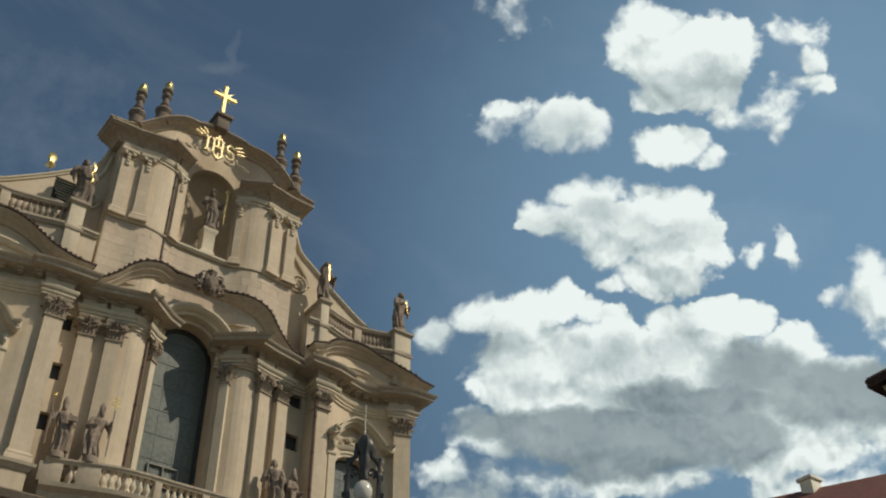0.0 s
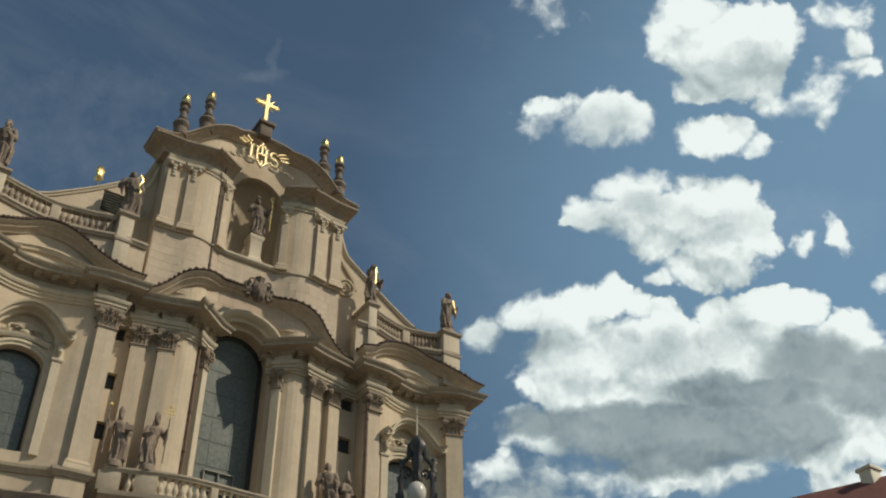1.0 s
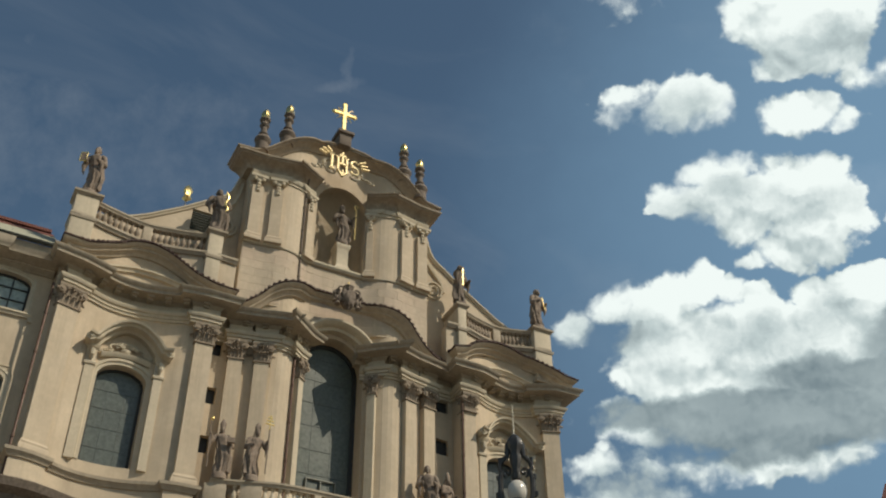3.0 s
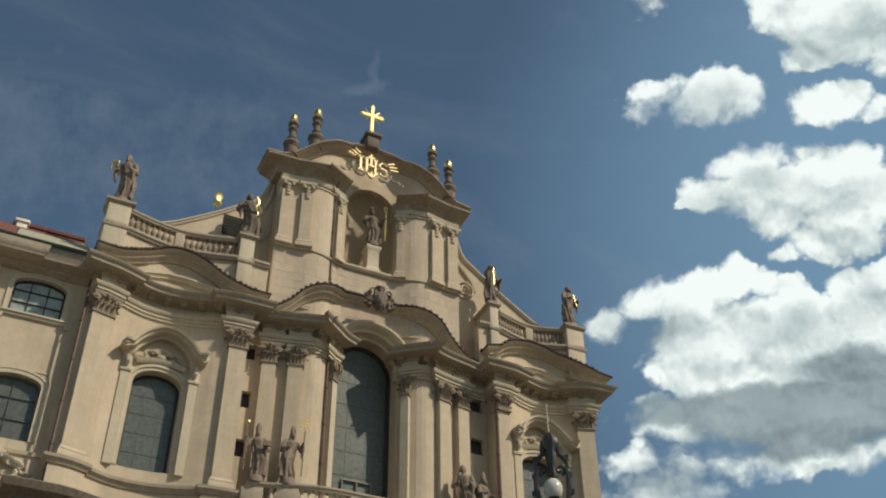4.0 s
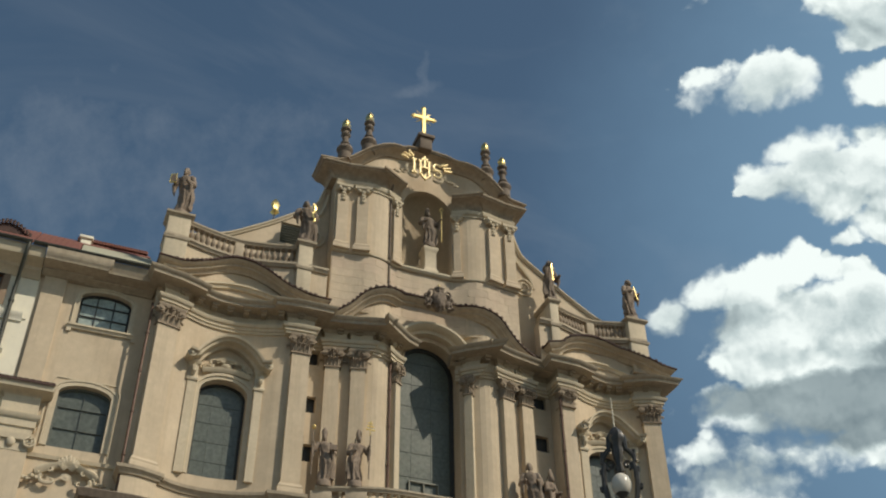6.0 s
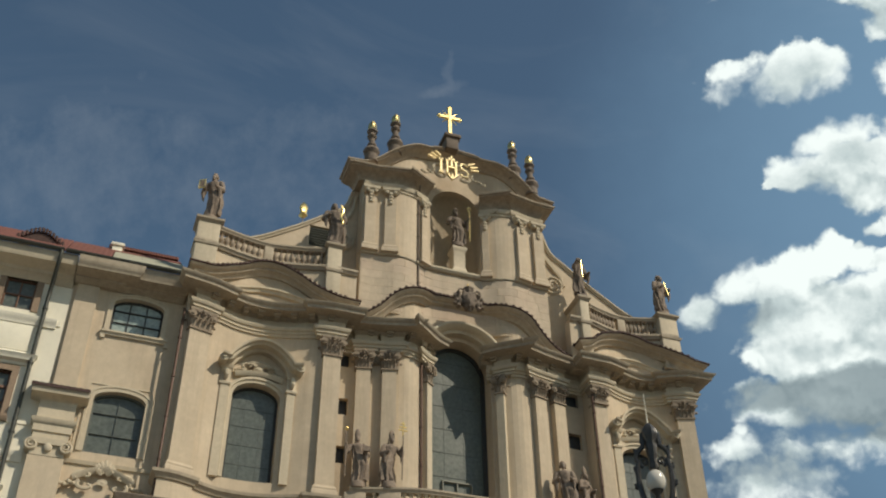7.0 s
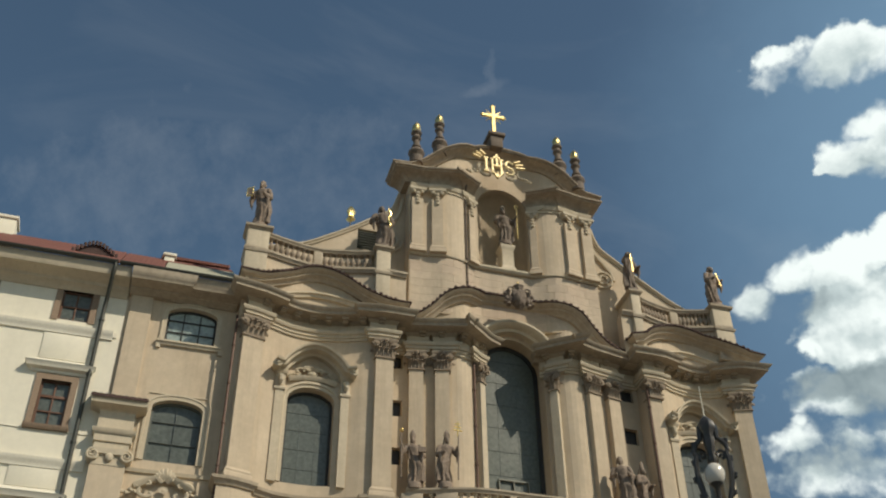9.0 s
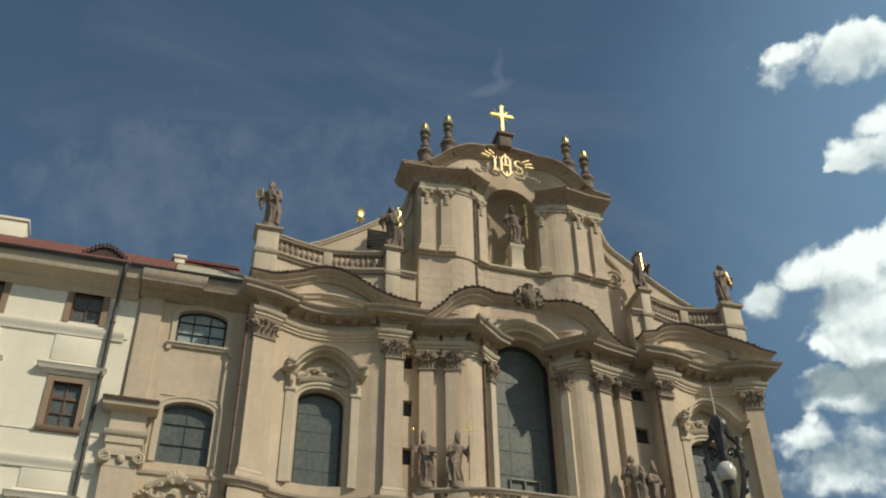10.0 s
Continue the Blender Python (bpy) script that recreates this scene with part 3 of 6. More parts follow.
def leafy_capital(w, h, d, parent, at, turn):
    """A composite capital: bell and abacus, with leaves, corner volutes and a rosette as pieces of their own."""
    hw = w / 2
    key = (round(w, 2), round(h, 2))
    if key not in CAP_MESH:
        bm = bmesh.new()
        path = [(-hw, 0.25), (-hw, -d), (hw, -d), (hw, 0.25)]
        sweep(bm, path, [(-0.15, 0), (0.06, 0), (0.06, 0.07), (0.0, 0.11), (0.02, h * 0.5), (0.08, h * 0.82), (0.12, h * 0.85), (0.15, h * 0.92), (0.15, h), (-0.15, h)])
        vol = bmesh.new()
        tube(vol, [(0, 0.12, 0), (0, -0.05, 0)], 0.15, 12)
        tube(vol, [(0, 0.05, 0), (0, -0.10, 0)], 0.075, 10)
        ros = bmesh.new()
        ball(ros, (0, 0, 0), (0.11, 0.08, 0.10), 8, 6)
        n = 4 if w > 0.5 else 2
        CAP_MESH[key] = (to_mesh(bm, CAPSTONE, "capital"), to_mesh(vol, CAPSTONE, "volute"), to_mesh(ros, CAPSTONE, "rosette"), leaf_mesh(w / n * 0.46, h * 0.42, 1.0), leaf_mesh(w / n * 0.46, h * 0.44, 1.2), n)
    body, vol, ros, leaf_a, leaf_b, n = CAP_MESH[key]
    m = Matrix.Translation(at) @ Matrix.Rotation(turn, 4, "Z")
    cap = part("capital", None, None, parent, at=at, turn=turn, mesh=body)

    def piece(name, mesh, x, y, z, rot=0.0):
        ob = new(name, mesh)
        ob.parent = cap
        ob.matrix_local = Matrix.Translation((x, y, z)) @ Matrix.Rotation(rot, 4, "Z")

    for i in range(n):
        piece("leaf", leaf_a, -hw + w * (i + 0.5) / n, -d - 0.01, 0.09)
    for i in range(n - 1):
        piece("leaf", leaf_b, -hw + w * (i + 1) / n, -d - 0.04, h * 0.34)
    for sx in (-1, 1):
        piece("leaf", leaf_a, sx * (hw + 0.01), -d + 0.16, 0.09, sx * math.pi / 2)
        piece("leaf", leaf_b, sx * (hw + 0.03), -d + 0.06, h * 0.34, sx * math.pi / 4)
        piece("volute", vol, sx * (hw + 0.03), -d - 0.12, h * 0.68)
    piece("rosette", ros, 0, -d - 0.18, h * 0.88)


DROP = {}


def pendant_capital(w, h, d, parent, at, turn):
    """A flat capital with small volutes and a string of drops hanging from it."""
    if not DROP:
        for name, r in (("drop", (0.125, 0.07, 0.095)), ("volute", (0.10, 0.08, 0.12))):
            b = bmesh.new()
            ball(b, (0, 0, 0), r, 8, 6)
            DROP[name] = to_mesh(b, TRIM, name)
    bm = bmesh.new()
    hw = w / 2
    sweep(bm, [(-hw, 0.2), (-hw, -d), (hw, -d), (hw, 0.2)], [(-0.1, h * 0.55), (0.04, h * 0.55), (0.05, h * 0.66), (0.14, h * 0.78), (0.15, h), (-0.1, h)])
    cap = part("capital", bm, TRIM, parent, at=at, turn=turn)
    for name, x, y, z in [("drop", 0, -d - 0.03, h * 0.45 - 0.19 * i) for i in range(4)] + [("volute", q * hw * 0.75, -d - 0.06, h * 0.62) for q in (-1, 1)]:
        ob = new(name, DROP[name])
        ob.parent = cap
        ob.matrix_local = Matrix.Translation((x, y, z))


C_PIL = [(-4.16, 0.62), (-3.04, 0.62), (3.95, 0.62), (5.0, 0.62)]
C_STRIP = [(AC - 1.66, 0.36), (AC + 1.92, 0.36)]
W_PIL = [(px(-1, 5.65), 0.76), (px(1, 5.68), 0.62), (px(-1, 11.45), 0.9), (px(1, 11.45), 0.8)]
for xc, w in C_PIL:
    pilaster(CY_, xc, w, 19.75, 26.12, 0.93, church, d=0.30)
for xc, w in C_STRIP:
    pilaster(CY_, xc, w, 19.75, 26.12, 0.93, church, d=0.28, mat=TRIM)
for xc, w in W_PIL:
    pilaster(WY_, xc, w, 19.75, 26.12, 0.93, church)

# ---- entablature, pediments and eaves
mod = bmesh.new()
box(mod, -0.14, 0.14, -0.46, 0.0, -0.09, 0.03)
box(mod, -0.11, 0.11, -0.34, 0.0, -0.17, -0.09)
mod_mesh = to_mesh(mod, STONE, "modillion")


def modillions(fy, xs):
    for x in xs:
        part("modillion", None, None, church, at=(x, fy(x) - 0.08, 28.0), turn=math.atan2(fy(x + 0.2) - fy(x - 0.2), 0.4), mesh=mod_mesh)


for s in (-1, 1):
    # side pavilion, with its ends returned into the wall
    lo, hi = sorted((px(s, 5.22), px(s, 12.1)))
    br = [(c, 0.6) for c, w in W_PIL]
    lo += 0.36 if s < 0 else 0.0
    path = stepped(WY_, lo, hi, [(c, h + (0.06)) for c, h in br])
    path = [(path[0][0], 2.2)] + path + [(path[-1][0], 2.2)]
    part("architrave", sweep(bmesh.new(), path, ARCHITRAVE), TRIM, church)
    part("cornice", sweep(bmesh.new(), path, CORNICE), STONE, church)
    modillions(WY_, np.linspace(lo + 0.6, hi - 0.6, 8))
    path = plan_path(WY_, lo, hi + (0.36 if s > 0 else 0.0), 0.22)
    path = [(path[0][0], 2.2)] + [(x, y - 0.10) for x, y in path] + [(path[-1][0], 2.2)]
    lift = [eave_at(p[0]) for p in path]
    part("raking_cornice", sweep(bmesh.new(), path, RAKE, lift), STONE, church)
    tile_row(path, lift, church)
    # inner segmental moulding of the tympanum
    seg = [(px(s, u), z, WY_(px(s, u))) for u, z in ((6.3, 28.52), (6.9, 28.80), (7.6, 29.10), (8.3, 29.27), (9.0, 29.27), (9.7, 29.08), (10.4, 28.76), (11.0, 28.50))]
    part("tympanum_moulding", arch_sweep(bmesh.new(), seg if s > 0 else seg[::-1], 0, [(-0.2, -0.12), (0.22, -0.12), (0.26, 0.0), (0.34, 0.04), (0.34, 0.12), (-0.2, 0.14)]), TRIM, church)
    # centre, either side of the great window
    lo, hi = sorted((AC + s * 1.12, AC + (-5.75 if s < 0 else 6.2)))
    br = [(c, w / 2 + 0.12) for c, w in C_PIL] + [(c, w / 2 + 0.08) for c, w in C_STRIP]
    path = stepped(CY_, lo, hi, br, 0.27, 0.2)
    inner = [p for p in path if abs(p[0] - AC) > 1.39]
    part("architrave", sweep(bmesh.new(), inner, ARCHITRAVE), TRIM, church)
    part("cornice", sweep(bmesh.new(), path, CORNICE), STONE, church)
    modillions(CY_, [AC + s * u for u in (1.75, 2.6, 3.45, 4.3)])
path = plan_path(CY_, AC - 5.7, AC + 6.15, 0.22)
path = [(x, y - 0.05) for x, y in path]
lift = [centre_eave(abs(p[0] - AC)) for p in path]
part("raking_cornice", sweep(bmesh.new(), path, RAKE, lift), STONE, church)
tile_row(path, lift, church)
# hood arch and surround of the great window
hood = [(AC + 0.07 + 1.68 * math.cos(a), 27.62 + 1.64 * math.sin(a) * 0.98) for a in np.linspace(math.pi * 0.97, math.pi * 0.03, 26)]
part("archivolt", arch_sweep(bmesh.new(), hood, 0.92, [(-0.3, -0.10), (0.16, -0.10), (0.18, 0.05), (0.42, 0.10), (0.55, 0.22), (0.55, 0.32), (-0.2, 0.36)]), TRIM, church)


def cartouche(at, sx, sz, mat, name="cartouche", label="", parent=church, seed=1, crest=False):
    """A carved relief: a ribbed shell over an oval boss, between pairs of scrolls with leaf sprigs."""
    rnd = random.Random(seed)
    bm = bmesh.new()
    lathe(bm, [(0.02, -0.17), (0.10, -0.15), (0.16, -0.08), (0.19, 0.05)] if not crest else [(0.01, -0.06), (0.05, -0.05), (0.09, -0.02), (0.10, 0.05)], 14)
    bmesh.ops.rotate(bm, cent=(0, 0, 0), matrix=Matrix.Rotation(radians(-90), 3, "X"), verts=bm.verts)
    bmesh.ops.scale(bm, vec=(sx * 1.0, 1.0, sz * 1.25), verts=bm.verts)
    bmesh.ops.translate(bm, vec=(0, 0, -0.05 * sz), verts=bm.verts)
    for v in bm.verts:
        v.co.y = -abs(v.co.y) + 0.02
    root = part(name, bm, mat, parent, label, at=at)

    def carved(kind, pts, radii):
        part(kind, tube(bmesh.new(), pts, radii, 6), mat, root, at=at)

    for k in range(9):
        a = math.pi * ((0.30 + 0.40 * k / 8) if crest else (0.12 + 0.76 * k / 8))
        far_out = (1.55 - 0.16 * abs(k - 4)) if crest else 1.0
        d = Vector((math.cos(a) * sx, 0, math.sin(a) * sz)) * far_out
        b = Vector((0, -0.05, 0.12 * sz))
        carved("shell_rib", [b + d * 0.10, b + d * 0.26 + Vector((0, -0.07, 0)), b + d * 0.40 + Vector((0, -0.03, 0))], [0.03 * sx, 0.05 * sx, 0.03 * sx])
    for q in (-1, 1):
        for lev, turns, r0, ox, oz in ((1, 5.2, 0.22, 0.36, 0.10), (-1, 5.2, 0.20, 0.30, 0.24)):
            n = 20
            pts = []
            for i in range(n):
                a = i / (n - 1) * turns - 0.8
                r = (1 - i / (n + 3)) * r0
                pts.append((q * sx * (ox + r * math.cos(a)), -0.07 - 0.03 * i / n, lev * sz * (oz + r * math.sin(a))))
            carved("scroll", pts, [0.05 * sx * (1 - i / (n * 1.7)) for i in range(n)])
        for k in range(5):
            a = rnd.uniform(-0.5, 0.7)
            p = Vector((q * sx * (0.46 + 0.08 * k), -0.05, sz * (-0.16 - 0.04 * k + rnd.uniform(-0.04, 0.04))))
            carved("leaf_sprig", [p, p + Vector((q * 0.10 * sx * math.cos(a), -0.06, 0.10 * sz * math.sin(a))), p + Vector((q * 0.17 * sx * math.cos(a), -0.02, 0.16 * sz * math.sin(a)))], [0.02 * sx, 0.045 * sx, 0.008])
    return root


def keystone(x, y, z):
    """The dark carved arms hung over the centre cornice: a swelling shield, drapes at its sides, a crown above."""
    rnd = random.Random(4)
    bm = bmesh.new()
    bmesh.ops.create_icosphere(bm, subdivisions=4, radius=1.0)
    for v in bm.verts:
        c = v.co.copy()
        taper = 1.0 - 0.30 * max(0.0, -c.z)
        lump = 1.0 + 0.22 * noise.noise(c * 2.6 + Vector((3, 1, 7))) + 0.10 * noise.noise(c * 6.5)
        v.co = Vector((c.x * 0.40 * taper * lump, c.y * 0.30 * lump, c.z * 0.56 * lump))
    root = part("keystone_cartouche", bm, DARKSTONE, church, "dark carved cartouche hanging over the centre cornice", at=(x, y, z))
    for q in (-1, 1):
        for dx, zt, zb, r in ((0.46, 0.42, -0.42, 0.11), (0.62, 0.30, -0.30, 0.08)):
            pts = [(x + q * (dx + 0.05 * math.sin(i * 0.9)), y + 0.02 * math.cos(i * 1.7), z + zt + (zb - zt) * i / 9) for i in range(10)]
            part("drape", tube(bmesh.new(), pts, [r * (0.7 + 0.5 * abs(math.sin(i * 0.8 + dx))) for i in range(10)], 8), DARKSTONE, root)
        pts = [(x + q * (0.36 + 0.20 * (1 - i / 17) * math.cos(i * 0.45 - 1.0)), y - 0.16, z + 0.40 + 0.17 * (1 - i / 17) * math.sin(i * 0.45 - 1.0)) for i in range(15)]
        part("scroll", tube(bmesh.new(), pts, [0.055 * (1 - i / 26) for i in range(15)], 7), DARKSTONE, root)
    bm = bmesh.new()
    lathe(bm, [(0.20, 0.42), (0.24, 0.50), (0.21, 0.56), (0.27, 0.66), (0.20, 0.76), (0.06, 0.82)], 14, (x, y, z), wob=lambda a, i: 1 + 0.12 * math.sin(6 * a))
    part("crown", bm, DARKSTONE, root)
    bm = bmesh.new()
    ball(bm, (x, y, z + 0.90), (0.06, 0.06, 0.10), 8, 6)
    part("gilt_tip", bm, GOLD, root, "gilded tip")


keystone(AX + 0.22, -0.30, 30.25)


def window(fy, o, bars_x, bars_z, depth, parent, glass, bar=0.035, framed=True, rim=0.10):
    """A deep window: leaded glass set back in the wall, frame and glazing bars."""
    x0, x1 = o["x0"], o["x1"]
    c, h = (x0 + x1) / 2, (x1 - x0) / 2
    y = fy(c) + depth
    zs = [(x, arch_top(o, x)) for x in [c - h * math.cos(math.pi * i / 20) for i in range(21)]]
    ring = [(x1, o["zb"]), (x0, o["zb"])] + zs
    bm = bmesh.new()
    for yy in (y, y + 0.03):
        bm.faces.new([bm.verts.new((x, yy, z)) for x, z in ring])
    pane = part("window", bm, glass, parent)
    if framed:
        bm = bmesh.new()
        arch_sweep(bm, [(x0 + 0.001, o["zb"])] + zs + [(x1 - 0.001, o["zb"])], y, [(0.07, -rim), (0.07, 0.02), (-0.02, 0.02), (-0.02, -rim)])
        box(bm, x0, x1, y - 0.07, y + 0.02, o["zb"], o["zb"] + 0.09)
        part("window_frame", bm, LEAD, pane)
    for x in bars_x:
        part("glazing_bar", softbox(x - bar / 2, x + bar / 2, y - 0.014, y - 0.003, o["zb"], arch_top(o, x), 0.003), BAR, pane)
    for z in bars_z:
        xs = [x for x, top in zs if top > z]
        if xs:
            part("glazing_bar", softbox(min(xs), max(xs), y - 0.018, y - 0.006, z - bar / 2, z + bar / 2, 0.003), BAR, pane)
    return pane


# the wide dark rim stands in for shade on the deep reveal
great = window(CY_, WIN_C, [AC - 0.46, AC + 0.46], [22.32 + 1.15 * i for i in range(6)], 0.72, church, GLASS, 0.014, rim=0.20)
bm = bmesh.new()
for x in (AC - 0.56, AC + 0.10, AC + 0.76):
    box(bm, x - 0.022, x + 0.022, 1.72, 1.82, 20.0, 22.1)
for z in (20.08, 21.2, 22.1):
    box(bm, AC - 0.58, AC + 0.78, 1.725, 1.815, z - 0.03, z + 0.03)
part("casement", bm, DULLFRAME, great, "pale framed casement at the foot of the window")

for s in (-1, 1):
    wc = WINDOW_AT[s]
    o = dict(x0=wc - 0.98, x1=wc + 0.98, zb=20.30, zt=HEAD, rise=0.62)
    window(WY_, o, [wc - 0.33, wc + 0.33], [21.1, 21.95, 22.8, 23.6], 0.34, church, BLIND, 0.016)
    yb = WY_(wc)
    bm = bmesh.new()
    jamb = [(wc - 1.08, 20.3), (wc - 1.08, HEAD)] + [(wc - 1.08 * math.cos(a), HEAD + 0.74 * math.sin(a)) for a in np.linspace(0.15, math.pi - 0.15, 16)] + [(wc + 1.08, HEAD), (wc + 1.08, 20.3)]
    arch_sweep(bm, jamb, yb, [(-0.25, -0.10), (0.12, -0.10), (0.12, 0.02), (0.18, 0.05), (0.18, 0.16), (-0.25, 0.16)])
    part("window_surround", bm, TRIM, church)
    for q in (-1, 1):
        xj = wc + q * 1.36
        bm = bmesh.new()
        yj = WY_(xj)
        box(bm, xj - 0.17, xj + 0.17, yj - 0.14, yj + 0.3, 20.2, 24.35)
        sweep(bm, [(xj - 0.17, yj + 0.3), (xj - 0.17, yj - 0.14), (xj + 0.17, yj - 0.14), (xj + 0.17, yj + 0.3)],
              [(-0.1, 24.25), (0.05, 24.25), (0.07, 24.33), (0.02, 24.4), (0.03, 24.95), (0.10, 25.02), (0.12, 25.12), (-0.1, 25.14)])
        tube(bm, [(xj, yj - 0.16, 24.86), (xj, yj - 0.30, 24.80), (xj, yj - 0.30, 24.62), (xj, yj - 0.18, 24.48)], [0.13, 0.12, 0.10, 0.07], 8)
        part("window_pilaster", bm, TRIM, church)
    hood = []
    for u in np.linspace(-1.66, 1.66, 46):
        z = 25.26 + 1.08 * max(0.0, math.cos(min(1.0, abs(u) / 1.30) * math.pi / 2)) ** 0.8
        hood.append((wc + u, z, WY_(wc + u)))
    bm = arch_sweep(bmesh.new(), hood, yb, [(-0.3, -0.22), (0.24, -0.22), (0.30, -0.13), (0.60, -0.10), (0.64, -0.03), (0.78, 0.01), (0.82, 0.09), (-0.3, 0.15)])
    for q in (-1, 1):
        x = wc + q * 1.58
        tube(bm, [(x, WY_(x) + 0.1, 25.22), (x, WY_(x) - 0.60, 25.22)], 0.19, 12)
        tube(bm, [(x, WY_(x), 25.22), (x, WY_(x) - 0.68, 25.22)], 0.09, 10)
    part("window_hood", bm, TRIM, church)
    cartouche((wc - 0.02, yb - 0.10, 25.28), 1.25, 0.72, TRIM, "relief", "carved shell relief", seed=8 + s)
    bm = bmesh.new()
    arch_sweep(bm, [(wc + u, 24.80 + 0.20 * math.cos(u * 1.3)) for u in np.linspace(-1.0, 1.0, 14)], yb, [(-0.2, -0.08), (0.20, -0.08), (0.28, 0.02), (0.30, 0.10), (-0.2, 0.12)])
    part("window_cornice", bm, TRIM, church)

# small openings in the narrow recesses
for x, h, zs in SLITS:
    for z in zs:
        part("window", softbox(x - h, x + h, CY_(x) + 0.22, CY_(x) + 0.27, z, z + 0.78, 0.004), LEAD, church)

# pedestal course, sill course and the ledge over the lower storey
for s in (-1, 1):
    lo, hi = sorted((px(s, 5.22), px(s, 12.1)))
    path = stepped(WY_, lo, hi, [(c, 0.66) for c, w in W_PIL], 0.22)
    path = [(path[0][0], 2.0)] + path + [(path[-1][0], 2.0)]
    part("sill_course", sweep(bmesh.new(), path, [(-0.2, 19.42), (0.10, 19.42), (0.14, 19.52), (0.24, 19.60), (0.26, 19.72), (-0.2, 19.78)]), STONE, church)
    part("pedestal_course", sweep(bmesh.new(), path, [(-0.2, 18.2), (0.03, 18.2), (0.03, 19.42), (-0.2, 19.42)]), PLASTER, church)
    path = plan_path(WY_, lo, hi, 0.3)
    path = [(path[0][0], 2.0)] + path + [(path[-1][0], 2.0)]
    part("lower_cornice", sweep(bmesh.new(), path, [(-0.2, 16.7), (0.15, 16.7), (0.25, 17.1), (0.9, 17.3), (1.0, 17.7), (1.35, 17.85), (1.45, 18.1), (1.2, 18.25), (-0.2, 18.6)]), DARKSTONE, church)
balcony = spline([(0, -0.98), (2.2, -0.96), (3.3, -0.72), (4.2, -0.42), (5.3, -0.1)])
BY_ = mirrored(balcony, AC)
path = plan_path(BY_, AC - 5.2, AC + 5.2, 0.3)
part("balcony_floor", sweep(bmesh.new(), path, [(-2.2, 18.6), (0.05, 18.6), (0.10, 18.8), (0.32, 18.95), (0.36, 19.12), (-2.2, 19.15)]), STONE, church)
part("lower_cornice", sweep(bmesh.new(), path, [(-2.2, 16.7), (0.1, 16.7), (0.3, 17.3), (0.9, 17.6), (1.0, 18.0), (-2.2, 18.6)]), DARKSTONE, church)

# ---- attic behind the pediments, and the sweeping side walls of the gable
side_top = spline([(4.6, 37.2), (4.95, 37.2), (5.08, 36.8), (5.24, 36.2), (5.45, 35.72), (5.75, 35.4), (6.1, 35.14), (6.6, 34.74), (7.45, 34.08), (8.4, 33.42), (9.4, 32.78), (10.6, 32.3), (12.0, 32.0)])
for s in (-1, 1):
    lo, hi = sorted((px(s, 4.9, ATTIC), px(s, 12.0, ATTIC)))
    part("attic_wall", wall_strip(bmesh.new(), AY_, lo, hi, 28.0, 30.78, 0.5), PLASTER, church)
    path = plan_path(AY_, lo, hi, 0.3)
    part("attic_course", sweep(bmesh.new(), path, [(-0.3, 30.70), (0.10, 30.70), (0.14, 30.80), (0.20, 30.84), (0.20, 30.95), (-0.3, 30.97)]), STONE, church)
    ys = lambda x: 1.5
    opn = [dict(x0=AX - 7.1, x1=AX - 6.15, zb=33.05, zt=34.28)] if s < 0 else []
    lo, hi = sorted((AX + s * 4.6, AX + s * 12.0))
    part("gable_side_wall", wall_strip(bmesh.new(), ys, lo, hi, 28.0, lambda x: side_top(abs(x - AX)), 0.6, opn, 0.15), PLASTER, church)
    top = [(AX + s * u, side_top(u)) for u in np.linspace(5.06, 12.0, 56)]
    part("coping", arch_sweep(bmesh.new(), top if s > 0 else top[::-1], 1.5, [(-0.65, -0.06), (0.07, -0.06), (0.10, 0.02), (0.16, 0.05), (0.16, 0.12), (-0.65, 0.14)]), TRIM, church)
    bm = bmesh.new()
    pts = []
    for i in range(46):
        a = i / 45 * 4.6 * math.pi
        r = 0.62 * (1 - i / 52)
        pts.append((AX + s * (5.55 + r * math.cos(a + math.pi * 0.9)), 1.45, 33.75 + r * math.sin(a + math.pi * 0.9)))
    tube(bm, pts, [0.075] * 46, 6)
    tube(bm, [(AX + s * u, 1.44, z) for u, z in ((4.92, 36.6), (5.02, 35.9), (5.2, 35.3), (5.6, 34.75), (6.0, 34.25), (6.15, 33.7))], [0.09, 0.1, 0.11, 0.10, 0.09, 0.08], 6)
    part("scroll", bm, TRIM, church)
bm = bmesh.new()
for i in range(8):
    z = 33.1 + i * 0.148
    v = box(bm, AX - 7.08, AX - 6.17, 1.50, 1.62, z, z + 0.03)
    for q in v[0:2] + v[4:6]:
        q.co.z -= 0.06
box(bm, AX - 7.1, AX - 6.15, 1.66, 1.72, 33.05, 34.28)
part("louvre", bm, LOUVRE, church, "grey-green louvred opening")

# ---- gable
NX, NH = AX + 0.11, 1.32
NICHE = dict(x0=NX - NH, x1=NX + NH, zb=32.75, zt=36.65, rise=NH)
bm = bmesh.new()
wall_strip(bm, GY_, AX - 4.78, AX + 4.78, 29.3, lambda x: gable_eave(abs(x - AX)) - 0.3, 0.35, [NICHE], 0.2)
part("gable_wall", bm, PLASTER, church)
for s in (-1, 1):
    bm = bmesh.new()
    xr = AX + s * 4.78
    box(bm, min(xr - s * 0.006, xr - s * 0.4), max(xr - s * 0.006, xr - s * 0.4), 0.98, 2.1, 27.5, 37.3)
    part("return_wall", bm, PLASTER, church)
